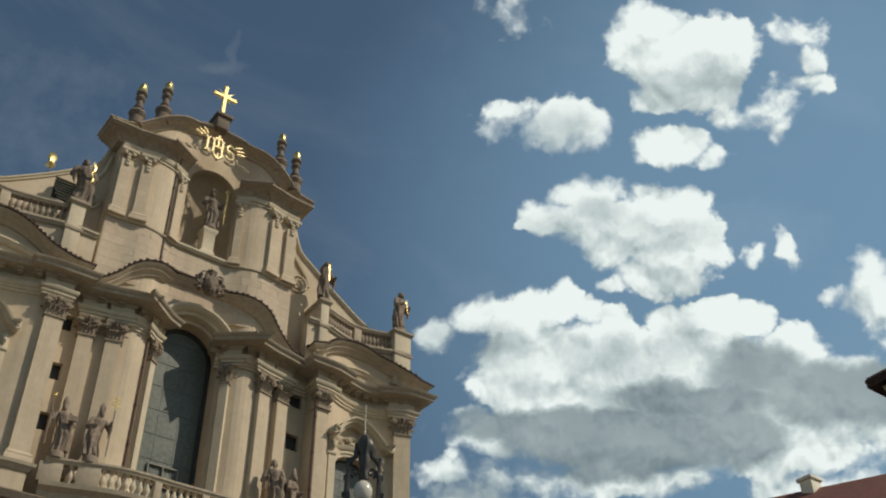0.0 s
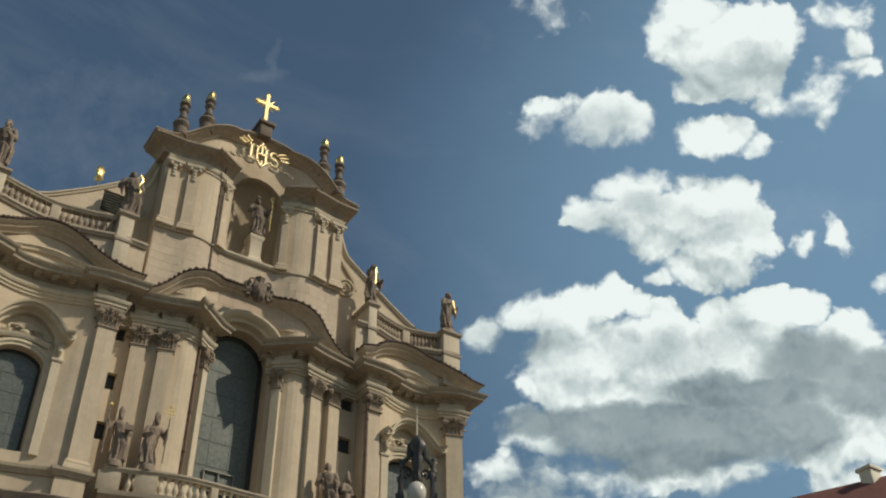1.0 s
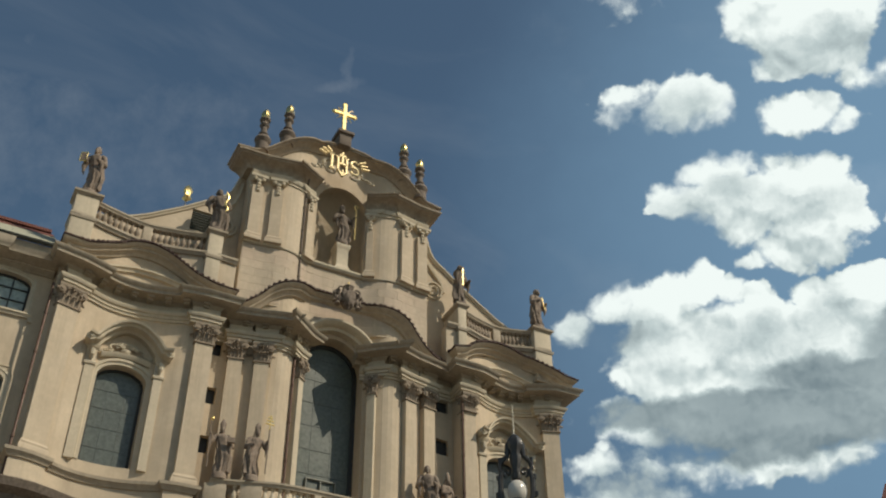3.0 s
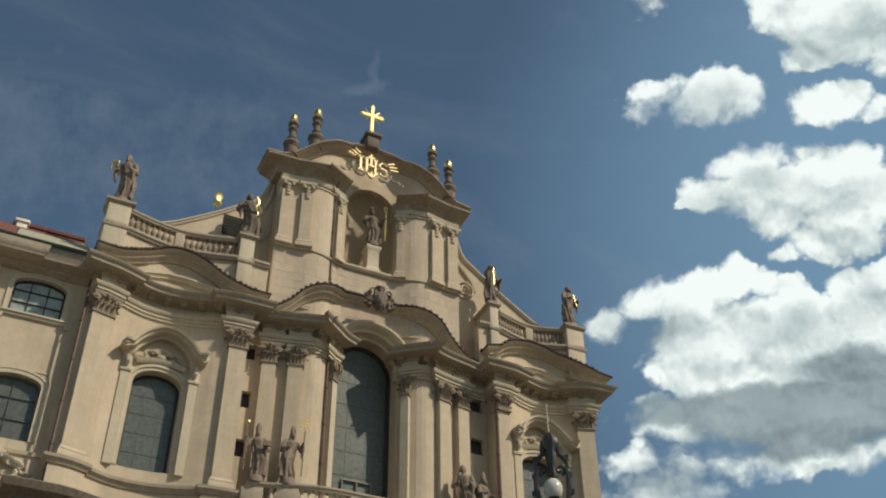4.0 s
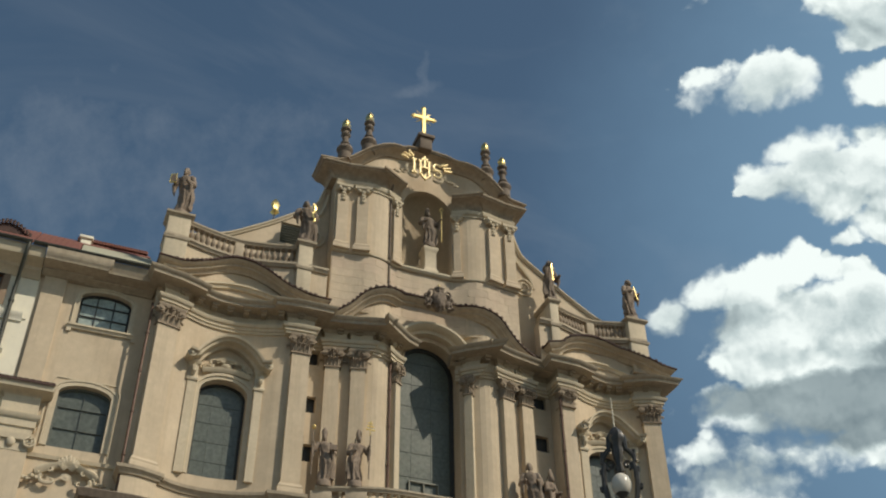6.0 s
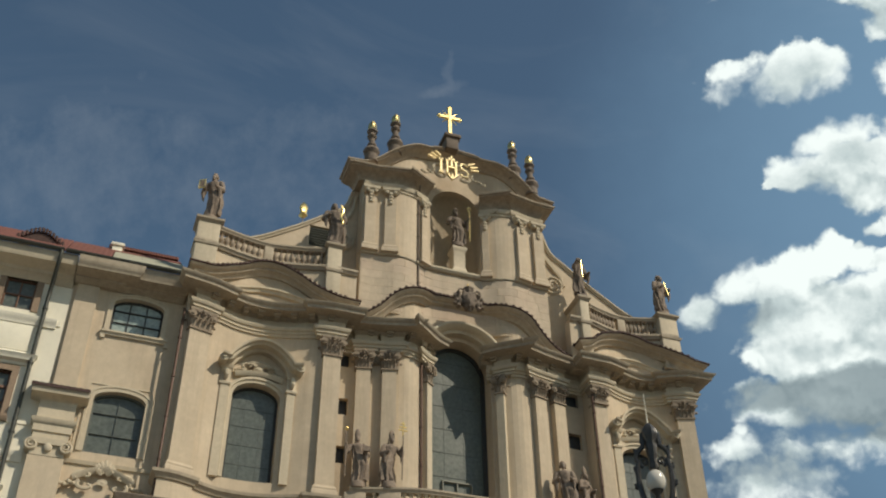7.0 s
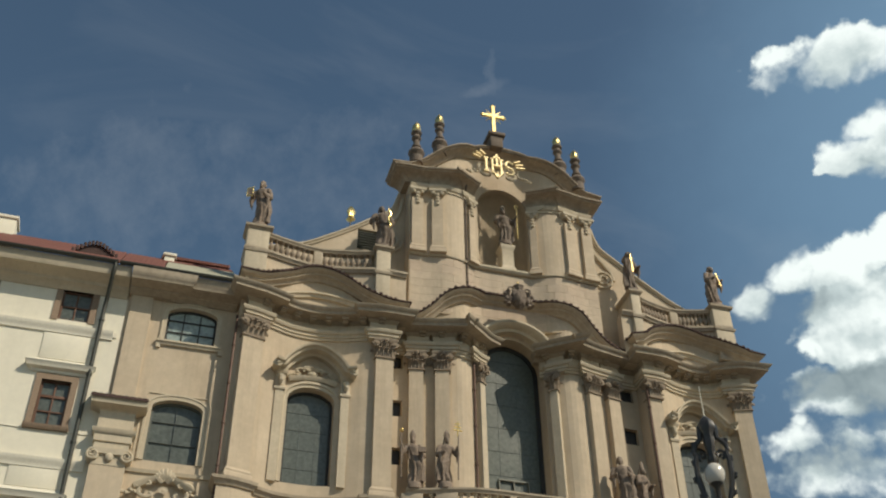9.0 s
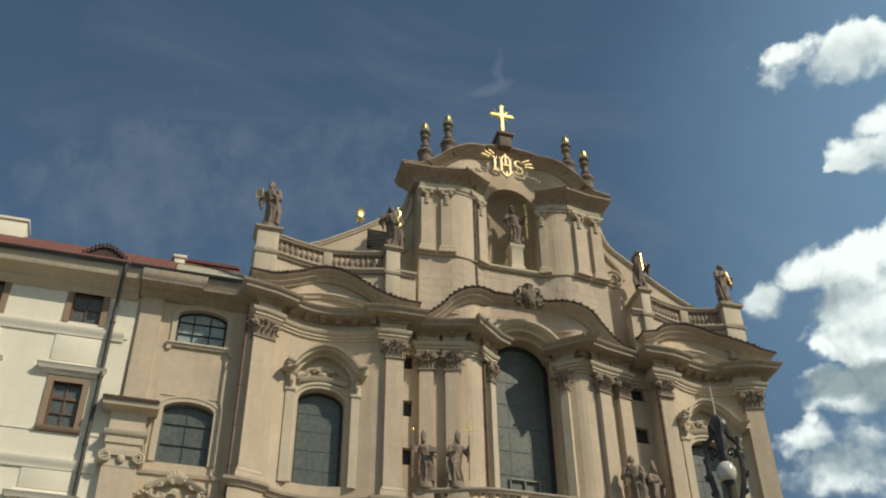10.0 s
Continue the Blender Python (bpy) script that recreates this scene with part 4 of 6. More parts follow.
# squared blocks of the gable's plinth, each set a little proud of the wall
plinth_bed = part("plinth_bed", sweep(bmesh.new(), plan_path(GY_, AX - 4.75, AX + 4.75, 0.25), [(-0.1, 29.4), (0.012, 29.4), (0.012, 32.5), (-0.1, 32.5)]), PLASTER, church)
block_rnd = random.Random(12)
for row in range(7):
    zb = 29.42 + row * 0.44
    x = AX - 4.76 - (0.5 if row % 2 else 0.0)
    while x < AX + 4.7:
        wide = block_rnd.uniform(0.85, 1.25)
        xa, xb = max(x + 0.006, AX - 4.74), min(x + wide - 0.006, AX + 4.74)
        x += wide
        if xb - xa > 0.15:
            out = block_rnd.uniform(0.018, 0.022)
            part("ashlar_block", sweep(bmesh.new(), plan_path(GY_, xa, xb, 0.3), [(0.0, zb), (out, zb), (out, zb + 0.434), (0.0, zb + 0.434)]), ASHLAR, plinth_bed)
# niche shell
bm = bmesh.new()
rows = []
for z, q in [(32.75, 1.0)] + [(36.65 + NH * math.sin(a), math.cos(a)) for a in np.linspace(0, math.pi / 2 - 0.02, 9)]:
    rows.append([bm.verts.new((NX - NH * q * math.cos(b), 1.24 + 0.80 * q * math.sin(b), z)) for b in np.linspace(0, math.pi, 17)])
for a, b in zip(rows, rows[1:]):
    for j in range(16):
        bm.faces.new((a[j], a[j + 1], b[j + 1], b[j]))
bm.faces.new(rows[0])
bmesh.ops.solidify(bm, geom=bm.faces[:], thickness=-0.05)
part("niche", bm, PLASTER, church)
part("niche_sill", sweep(bmesh.new(), [(AX - 1.5, 0.92), (AX + 1.5, 0.92)], [(-0.2, 32.55), (0.14, 32.56), (0.22, 32.66), (0.22, 32.76), (-1.2, 32.80)]), TRIM, church)
G_PIL = [(AX + s * u, w) for s in (-1, 1) for u, w in ((4.42, 0.55), (3.42, 0.55), (1.68, 0.34))]
for xc, w in G_PIL:
    pilaster(GY_, xc, w, 32.62, 35.95, 0.62, church, "pendant", 0.20)
for s in (-1, 1):
    lo, hi = sorted((AX + s * 1.42, AX + s * 4.78))
    path = stepped(GY_, lo, hi, [(c, w / 2 + 0.1) for c, w in G_PIL], 0.05, 0.2)
    full = stepped(GY_, *sorted((AX + s * 1.42, AX + (4.55 if s > 0 else -5.0))), [(c, w / 2 + 0.1) for c, w in G_PIL], 0.05, 0.2)
    part("plinth_course", sweep(bmesh.new(), path, [(-0.1, 32.52), (0.05, 32.52), (0.09, 32.57), (0.09, 32.62), (-0.1, 32.64)]), TRIM, church)
    part("architrave", sweep(bmesh.new(), path, [(-0.2, 36.57), (0.06, 36.57), (0.06, 36.70), (0.12, 36.71), (0.20, 36.86), (0.20, 36.91), (0.03, 36.95), (0.03, 37.1), (-0.2, 37.1)]), TRIM, church)
    outer = (full[0][0] if s < 0 else full[-1][0], 1.6)
    path = [outer] + full if s < 0 else full + [outer]
    part("cornice", sweep(bmesh.new(), path, [(-0.3, 37.02), (0.06, 37.02), (0.08, 37.10), (0.13, 37.19), (0.22, 37.28), (0.36, 37.36), (0.52, 37.41), (0.60, 37.43), (0.61, 37.48), (0.69, 37.50), (0.72, 37.54), (0.72, 37.60), (-0.3, 37.66)]), BROWNSTONE, church)
path = plan_path(GY_, AX - 5.12, AX + 4.6, 0.2)
path = [(AX - 5.12, 1.6)] + path + [(AX + 4.6, 1.6)]
lift = [gable_eave(abs(p[0] - AX)) for p in path]
part("raking_cornice", sweep(bmesh.new(), path, [(-0.3, -0.44), (0.10, -0.42), (0.13, -0.34), (0.22, -0.24), (0.38, -0.16), (0.54, -0.11), (0.56, -0.06), (0.66, -0.04), (0.70, 0.0), (0.70, 0.06), (-0.4, 0.14)], lift), BROWNSTONE, church)
# sheet roof behind the gable
bm = bmesh.new()
rows = []
for x in np.linspace(AX - 4.9, AX + 4.9, 30):
    z = gable_eave(abs(x - AX))
    rows.append([bm.verts.new((x, y, q)) for y, q in ((0.3, z + 0.08), (2.05, z + 0.08), (2.05, z - 0.1), (0.3, z - 0.1))])
for a, b in zip(rows, rows[1:]):
    for j in range(4):
        bm.faces.new((a[j], a[(j + 1) % 4], b[(j + 1) % 4], b[j]))
bm.faces.new(rows[0]), bm.faces.new(rows[-1])
part("roof", bm, ROOFMETAL, church)
bm = bmesh.new()
box(bm, AX - 12.0, AX + 12.0, 4.0, 40, 0, 30.5)
part("nave_wall", bm, PLASTER, church)
# rainwater pipe down the gable
bm = bmesh.new()
xp = AX - 1.93
tube(bm, [(xp, GY_(xp) - 0.62, 37.7), (xp, GY_(xp) - 0.10, 37.0), (xp, GY_(xp) - 0.08, 36.5), (xp, GY_(xp) - 0.08, 30.6)], 0.05, 8)
for z in (35.6, 34.2, 32.8, 31.4):
    tube(bm, [(xp, GY_(xp) - 0.08, z), (xp, GY_(xp) - 0.08, z + 0.08)], 0.075, 8)
part("rainwater_pipe", bm, DARKSTONE, church, "thin dark rainwater pipe")
for xp, yp, ztop in ((-12.10, -0.10, 26.9), (6.47, -0.06, 26.9), (AC - 1.92, CY_(AC - 1.92) - 0.12, 27.0)):
    bm = bmesh.new()
    tube(bm, [(xp, yp + 0.25, ztop + 0.35), (xp, yp, ztop), (xp, yp, 18.4)], 0.055, 8)
    for z in (25.6, 23.8, 22.0, 20.2):
        lathe(bm, [(0.06, z), (0.08, z), (0.08, z + 0.08), (0.06, z + 0.08)], 8, (xp, yp, 0))
    part("rainwater_pipe", bm, RUSTPIPE, church, "thin brown rainwater pipe")
# block under the cross
part("cross_block", softbox(AX - 0.62, AX + 0.06, 0.0, 0.8, 40.15, 41.0, 0.05), DARKSTONE, church)
part("cross_block", softbox(AX - 0.74, AX + 0.18, -0.12, 0.92, 40.92, 41.12, 0.04), DARKSTONE, church)

# ---------------------------------------------------------------- balustrades
BALUSTER = [(0.10, 0.0), (0.10, 0.06), (0.065, 0.08), (0.06, 0.14), (0.095, 0.22), (0.125, 0.32), (0.11, 0.42), (0.07, 0.54), (0.05, 0.64), (0.075, 0.68), (0.05, 0.71), (0.10, 0.75), (0.10, 0.82)]


def balustrade(name, fy, x0, x1, zb, height, dies, posts, label, mat=STONE, group="balustrades on the church front"):
    """A balustrade between plinths: base and rail follow the plan, with turned balusters and solid dies."""
    xm = (x0 + x1) / 2
    b = thing(name, (xm, fy(xm), zb), label, "balustrade", group)
    path = plan_path(fy, x0, x1, 0.25)
    part("base_rail", sweep(bmesh.new(), path, [(-0.32, zb), (0.02, zb), (0.02, zb + 0.08), (-0.02, zb + 0.12), (-0.28, zb + 0.12), (-0.32, zb + 0.08)]), mat, b)
    zt = zb + height
    part("top_rail", sweep(bmesh.new(), path, [(-0.30, zt - 0.20), (0.0, zt - 0.20), (0.02, zt - 0.12), (0.07, zt - 0.08), (0.07, zt), (-0.37, zt), (-0.37, zt - 0.08), (-0.32, zt - 0.12)]), mat, b)
    for xc, w in dies:
        part("die", softbox(-w / 2, w / 2, 0.0, 0.3, zb + 0.1, zt - 0.18, 0.02), mat, b, at=(xc, fy(xc), 0), turn=math.atan2(fy(xc + 0.2) - fy(xc - 0.2), 0.4))
    bm = bmesh.new()
    k = (height - 0.30) / 0.82
    lathe(bm, [(r, z * k) for r, z in BALUSTER], 12)
    # pavilion balusters take a darker colour to stand in for shade under the rail
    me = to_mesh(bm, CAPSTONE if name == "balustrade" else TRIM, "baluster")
    for x in posts:
        if all(abs(x - xc) > w / 2 + 0.10 for xc, w in dies):
            part("baluster", None, None, b, at=(x, fy(x) + 0.15, zb + 0.11), mesh=me)
    return b


def plinth(xc, y, w, d, z0, z1, label):
    """A statue plinth with moulded base, sunk face and cap."""
    p = thing("statue_plinth", (xc, y, z0), label, "plinth", "statue plinths")
    h = w / 2
    bm = softbox(xc - h, xc + h, y, y + d, z0, z1, 0.02)
    part("die", bm, TRIM, p)
    ring = [(xc - h, y + d), (xc - h, y), (xc + h, y), (xc + h, y + d)]
    part("cap", sweep(bmesh.new(), ring, [(-h, z1 - 0.22), (0.02, z1 - 0.22), (0.06, z1 - 0.14), (0.13, z1 - 0.10), (0.14, z1), (-h + 0.02, z1 + 0.02)]), STONE, p)
    part("base", sweep(bmesh.new(), ring, [(-h, z0), (0.10, z0), (0.10, z0 + 0.16), (0.04, z0 + 0.24), (-h + 0.02, z0 + 0.26)]), STONE, p)
    zm = z0 + (z1 - z0) * 0.58
    part("band", sweep(bmesh.new(), ring, [(-0.1, zm - 0.08), (0.04, zm - 0.08), (0.08, zm), (0.08, zm + 0.06), (-0.1, zm + 0.08)]), STONE, p)
    return p


for s in (-1, 1):
    lo, hi = sorted((px(s, 6.35, ATTIC), px(s, 11.0, ATTIC)))
    balustrade("balustrade", AY_, lo, hi, 30.97, 1.05, [(px(s, 8.75, ATTIC), 0.42)], list(np.linspace(lo + 0.15, hi - 0.15, 19)),
               "stone balustrade above the pavilion cornice, between statue plinths")
    plinth(px(s, 11.48, ATTIC), 0.02, 0.98, 0.95, 28.9, 32.16, "tall stone plinth with moulded cap at the balustrade's end")
    plinth(px(s, 5.98, ATTIC) - (0.10 if s > 0 else 0), -0.02, 0.66 if s < 0 else 0.46, 1.5, 28.6, 32.16, "narrow stone plinth with moulded cap beside the gable")
balustrade("balcony_balustrade", BY_, AC - 5.15, AC + 5.15, 19.15, 1.05,
           [(AC + s * u, 0.85) for s in (-1, 1) for u in (4.92, 3.62)] + [(AC + s * 1.0, 0.3) for s in (-1, 1)],
           list(np.linspace(AC - 5.0, AC + 5.0, 37)), "curved stone balcony balustrade before the great window")


# ---------------------------------------------------------------- statues
def statue(at, height, seed, label, mitre=False, staff=0, gold="", turn=0.0, lean=1, group="statues of the church front", dark=STATUE, slim=0.84):
    """A draped baroque figure in carved stone, as one mesh; gilt attributes are a second material of it."""
    rnd = random.Random(seed)
    ph = rnd.uniform(0, 6)
    bm = bmesh.new()
    girth = spline([(0.0, 0.30), (0.10, 0.315), (0.35, 0.275), (0.6, 0.265), (0.85, 0.275), (1.02, 0.262), (1.2, 0.225), (1.36, 0.245), (1.5, 0.272), (1.6, 0.255), (1.67, 0.17), (1.72, 0.09), (1.80, 0.078)])
    knee = -math.pi / 2 + lean * 0.55
    seg = 44

    def bend(z):
        return lean * (0.10 * math.sin(min(z, 1.25) * 2.4) - 0.07 * smooth_step((z - 1.15) / 0.5))

    def ridge(q):
        return 1.0 - 2.0 * abs(math.sin(q)) ** 0.8

    rings = []
    for z in list(np.linspace(0.04, 1.6, 27)) + [1.64, 1.68, 1.73, 1.80]:
        r = girth(z)
        fold = 0.21 * (1 - smooth_step(z / 1.25)) + 0.04 if z < 1.62 else 0.0
        ring = []
        for i in range(seg):
            a = 2 * math.pi * i / seg - math.pi
            q = r * (1 + fold * ridge(3.5 * a + ph + z * 1.3 * lean) + fold * 0.55 * ridge(6.0 * a - ph + z * 2.2))
            # mantle drawn across the hips in slanting folds
            belt = math.exp(-((z - 1.0) / 0.24) ** 2)
            q += belt * (0.035 + 0.028 * ridge(11.0 * (z + 0.16 * lean * math.cos(a))))
            da = (a - knee + math.pi) % (2 * math.pi) - math.pi
            q *= 1 + 0.34 * math.exp(-(da / 0.42) ** 2) * math.exp(-((z - 0.68) / 0.27) ** 2)
            wide = 1.0 + 0.24 * smooth_step((z - 1.1) / 0.3) * (1 if z < 1.66 else 0)
            ring.append(bm.verts.new((bend(z) + 0.92 * q * wide * math.cos(a), 0.80 * q * math.sin(a), z)))
        rings.append(ring)
    for a, b in zip(rings, rings[1:]):
        for i in range(seg):
            bm.faces.new((a[i], a[(i + 1) % seg], b[(i + 1) % seg], b[i]))
    bm.faces.new(rings[0]), bm.faces.new(rings[-1])
    # heavy cloak over the shoulders, falling wide at one side, with its own thickness
    rows = []
    for z in np.linspace(0.12, 1.62, 14):
        row, back = [], []
        fall = smooth_step((1.5 - z) / 1.3)
        for i in range(25):
            a = (-0.16 + i / 24 * 1.32) * math.pi
            r = 0.290 + 0.05 * ridge(4 * a + ph + z * 1.5) * (0.4 + fall) + 0.02 * fall
            r += 0.07 * fall * math.exp(-((a - (0.0 if lean > 0 else math.pi)) / 0.5) ** 2)
            c, sn, dz = math.cos(a), math.sin(a), 0.05 * math.sin(3 * a + ph)
            row.append(bm.verts.new((bend(z) + r * 1.05 * c, r * 0.85 * sn, z + dz)))
            back.append(bm.verts.new((bend(z) + (r - 0.05) * 1.05 * c, (r - 0.05) * 0.85 * sn, z + dz)))
        rows.append(row + back[::-1])
    for a, b in zip(rows, rows[1:]):
        for i in range(50):
            k = (i + 1) % 50
            bm.faces.new((a[i], a[k], b[k], b[i]))
    bm.faces.new(rows[0]), bm.faces.new(rows[-1])
    hx = bend(1.8) - 0.02 * lean
    ball(bm, (hx, -0.04, 1.90), (0.11, 0.13, 0.15), 12, 9)
    ball(bm, (hx, -0.14, 1.81), (0.075, 0.08, 0.12), 8, 6)
    if mitre:
        lathe(bm, [(0.125, 1.96), (0.14, 2.02), (0.145, 2.14), (0.09, 2.27), (0.012, 2.36)], 12, (hx, -0.01, 0), sy=0.72)
        for q in (-1, 1):
            tube(bm, [(hx + q * 0.08, 0.10, 2.0), (hx + q * 0.10, 0.16, 1.8), (hx + q * 0.11, 0.2, 1.55)], [0.03, 0.035, 0.03], 6)
    else:
        ball(bm, (hx, 0.03, 1.95), (0.14, 0.145, 0.15), 10, 7)
        for k in range(9):
            a = k / 8 * math.pi * 1.3 - 0.5
            ball(bm, (hx + 0.125 * math.cos(a), 0.04 + 0.03 * math.sin(k * 2.0), 1.87 + 0.09 * math.sin(a)), 0.05 + 0.012 * math.sin(k * 3.1), 6, 5)
    for sx in (-1, 1):
        sh = Vector((bend(1.55) + sx * 0.28, 0.0, 1.56))
        if staff == sx:
            el, ha = sh + Vector((sx * 0.20, -0.08, -0.24)), sh + Vector((sx * (0.14 if "cross" in gold else 0.28), -0.34, -0.04))
        else:
            el, ha = sh + Vector((sx * 0.17, -0.04, -0.35)), sh + Vector((sx * -0.02, -0.36, -0.33))
        tube(bm, [sh + Vector((-sx * 0.06, 0, 0.05)), sh + Vector((sx * 0.05, 0, -0.02)), (sh + el) / 2 + Vector((sx * 0.03, 0, 0)), el, (el + ha) / 2 + Vector((0, 0, -0.02)), ha], [0.10, 0.125, 0.12, 0.125, 0.115, 0.065], 12)
        # wide sleeve hanging from the forearm
        mid = (el + ha) / 2
        tube(bm, [mid + Vector((0, 0, 0.02)), mid + Vector((sx * 0.03, 0.0, -0.16)), mid + Vector((sx * 0.02, 0.02, -0.34)), mid + Vector((-sx * 0.02, 0.03, -0.50))], [0.10, 0.095, 0.06, 0.015], 9)
        ball(bm, ha + Vector((0, -0.04, 0)), (0.065, 0.075, 0.06), 8, 6)
        if staff == sx:
            gx, gy = ha.x * (0.45 if gold == "staff" else 1.0), ha.y - 0.05
            tube(bm, [(gx, gy, 0.75 if gold == "staff" else 0.15), (gx + sx * 0.03, gy, 1.62 if gold == "staff" else 2.05)], 0.03, 6, mi=1 if "staff" in gold else 0)
            if gold == "staff":
                tube(bm, [(gx - 0.14, gy, 1.45), (gx + 0.14, gy, 1.45)], 0.03, 6, mi=1)
            if "crook" in gold:
                tube(bm, [(gx + sx * (0.03 - 0.13 * math.sin(a) * (1 - a / 9)), gy, 2.15 - 0.16 * math.cos(a) * (1 - a / 9)) for a in np.linspace(0, 5.0, 14)], 0.034, 6, mi=1)
            if "cross" in gold:
                tube(bm, [(gx, gy, 2.0), (gx + 0.03, gy, 2.62)], 0.030, 6, mi=1)
                for k, wd in ((2.24, 0.22), (2.38, 0.17), (2.52, 0.11)):
                    tube(bm, [(gx - wd, gy, k), (gx + wd, gy, k)], 0.030, 6, mi=1)
            if "star" in gold:
                ball(bm, (gx, gy, 2.15), 0.09, 8, 6, mi=1)
        elif "book" in gold and sx < 0:
            c = ha + Vector((sx * 0.14, -0.04, 0.14))
            box(bm, c.x - 0.12, c.x + 0.12, c.y - 0.05, c.y + 0.05, c.z - 0.16, c.z + 0.16)
            ring = [(c.x + a * 0.14, c.y - 0.03, c.z + b * 0.18) for a, b in ((-1, -1), (1, -1), (1, 1), (-1, 1), (-1, -1))]
            tube(bm, ring, 0.03, 6, mi=1)
        elif "sword" in gold and sx > 0:
            tube(bm, [(-0.06, -0.42, 1.46), (0.12, -0.44, 0.86)], [0.028, 0.02], 6, mi=1)
            tube(bm, [(-0.13, -0.42, 1.30), (0.08, -0.42, 1.36)], 0.026, 6, mi=1)
        elif "flames" in gold and sx > 0:
            tube(bm, [ha + Vector((0.06 * math.sin(k * 1.3), -0.10, -0.5 + k * 0.11)) for k in range(10)], [0.02, 0.05, 0.03, 0.06, 0.04, 0.07, 0.04, 0.06, 0.035, 0.015], 7, mi=1)
        elif seed == 11:
            # a closed book carried on the forearm
            c = ha + Vector((sx * 0.12, -0.05, 0.08))
            box(bm, c.x - 0.17, c.x + 0.17, c.y - 0.06, c.y + 0.06, c.z - 0.10, c.z + 0.10)
    # rough rock under the feet
    lathe(bm, [(0.34, -0.2), (0.34, 0.0), (0.30, 0.06), (0.2, 0.1)], 14, wob=lambda a, k: 1 + 0.06 * math.sin(5 * a + k))
    k = height / (2.30 if mitre else 2.06)
    bmesh.ops.scale(bm, vec=(k * slim, k * slim, k), verts=bm.verts)
    ob = new("statue", to_mesh(bm, (dark, GOLD), "statue", 50))
    ob.location, ob.rotation_euler = at, (0, 0, turn)
    return tagged(ob, label, "statue", group)


statue((px(-1, 11.48, ATTIC), 0.36, 32.38), 2.75, 3, "dark stone figure holding a gilded book on a plinth", gold="book", turn=-0.5, slim=0.76)
statue((px(1, 11.48, ATTIC), 0.36, 32.38), 2.50, 5, "dark stone figure with a gilded sword on a plinth", gold="sword", turn=0.3, lean=-1)
statue((px(-1, 5.98, ATTIC), 0.36, 32.38), 2.50, 7, "dark stone figure with gilded flames before the gable", gold="flames", turn=-0.1, slim=0.9, dark=DARKSTONE)
statue((px(1, 5.98, ATTIC), 0.36, 32.38), 2.50, 9, "dark stone figure holding a gilded staff", gold="staff", staff=-1, turn=0.4, lean=-1, dark=DARKSTONE)
statue((AC - 4.82, -0.12, 20.40), 2.40, 11, "weathered stone bishop in a mitre holding a book", mitre=True, staff=-1, gold="star", turn=-0.2)
statue((AC - 3.62, -0.45, 20.40), 2.40, 13, "weathered stone bishop with a gilded triple cross staff", mitre=True, staff=1, gold="cross", turn=0.1, lean=-1)
statue((AC + 4.20, -0.36, 20.40), 2.35, 15, "weathered stone figure in a heavy cloak on the balcony", turn=-0.4)
statue((AC + 5.22, -0.06, 20.40), 2.40, 17, "weathered stone bishop in a mitre on the balcony", mitre=True, turn=0.5, lean=-1)
ped = thing("niche_pedestal", (AX, 1.15, 32.8), "pale stone pedestal in the gable niche", "pedestal")
bm = bmesh.new()
lathe(bm, [(0.52, 32.78), (0.52, 33.0), (0.46, 33.06), (0.42, 33.2), (0.42, 34.1), (0.48, 34.2), (0.54, 34.3), (0.54, 34.42), (0.4, 34.45)], 4, (0, 0, 0))
bmesh.ops.rotate(bm, cent=(0, 0, 0), matrix=Matrix.Rotation(radians(45), 3, "Z"), verts=bm.verts)
bmesh.ops.translate(bm, vec=(AX + 0.32, 1.25, 0), verts=bm.verts)
part("shaft", bm, TRIM, ped)
statue((AX + 0.30, 1.15, 34.66), 2.40, 21, "stone bishop with a gilded crozier in the gable niche", mitre=True, staff=1, gold="staff crook", turn=0.1, slim=0.95, dark=DARKSTONE)


# ---------------------------------------------------------------- gilded crown of the gable
def flame_urn(x, y, z, h, label="dark stone urn with a gilded flame"):
    u = thing("flame_urn", (x, y, z), label, "urn", "flame urns on the gable")
    k = h / 2.4
    bm = bmesh.new()
    lathe(bm, [(r * k, q * k) for r, q in ((0.34, -0.34), (0.34, 0.1), (0.30, 0.14), (0.36, 0.22), (0.42, 0.36), (0.38, 0.5), (0.22, 0.62), (0.19, 0.7), (0.24, 0.76), (0.24, 0.84), (0.17, 0.9), (0.15, 1.25), (0.22, 1.32), (0.25, 1.42), (0.19, 1.5), (0.16, 1.62), (0.27, 1.74), (0.27, 1.82), (0.12, 1.86))], 16, (x, y, z))
    part("urn", bm, DARKSTONE, u)
    bm = bmesh.new()
    lathe(bm, [(r * k, q * k) for r, q in ((0.12, 1.84), (0.20, 1.93), (0.20, 2.08), (0.18, 2.28), (0.12, 2.44), (0.02, 2.58))], 14, (x, y, z), wob=lambda a, i: 1 + 0.16 * math.sin(4 * a + i * 0.8))
    part("flame", bm, GOLD, u, "gilded flame")
    return u


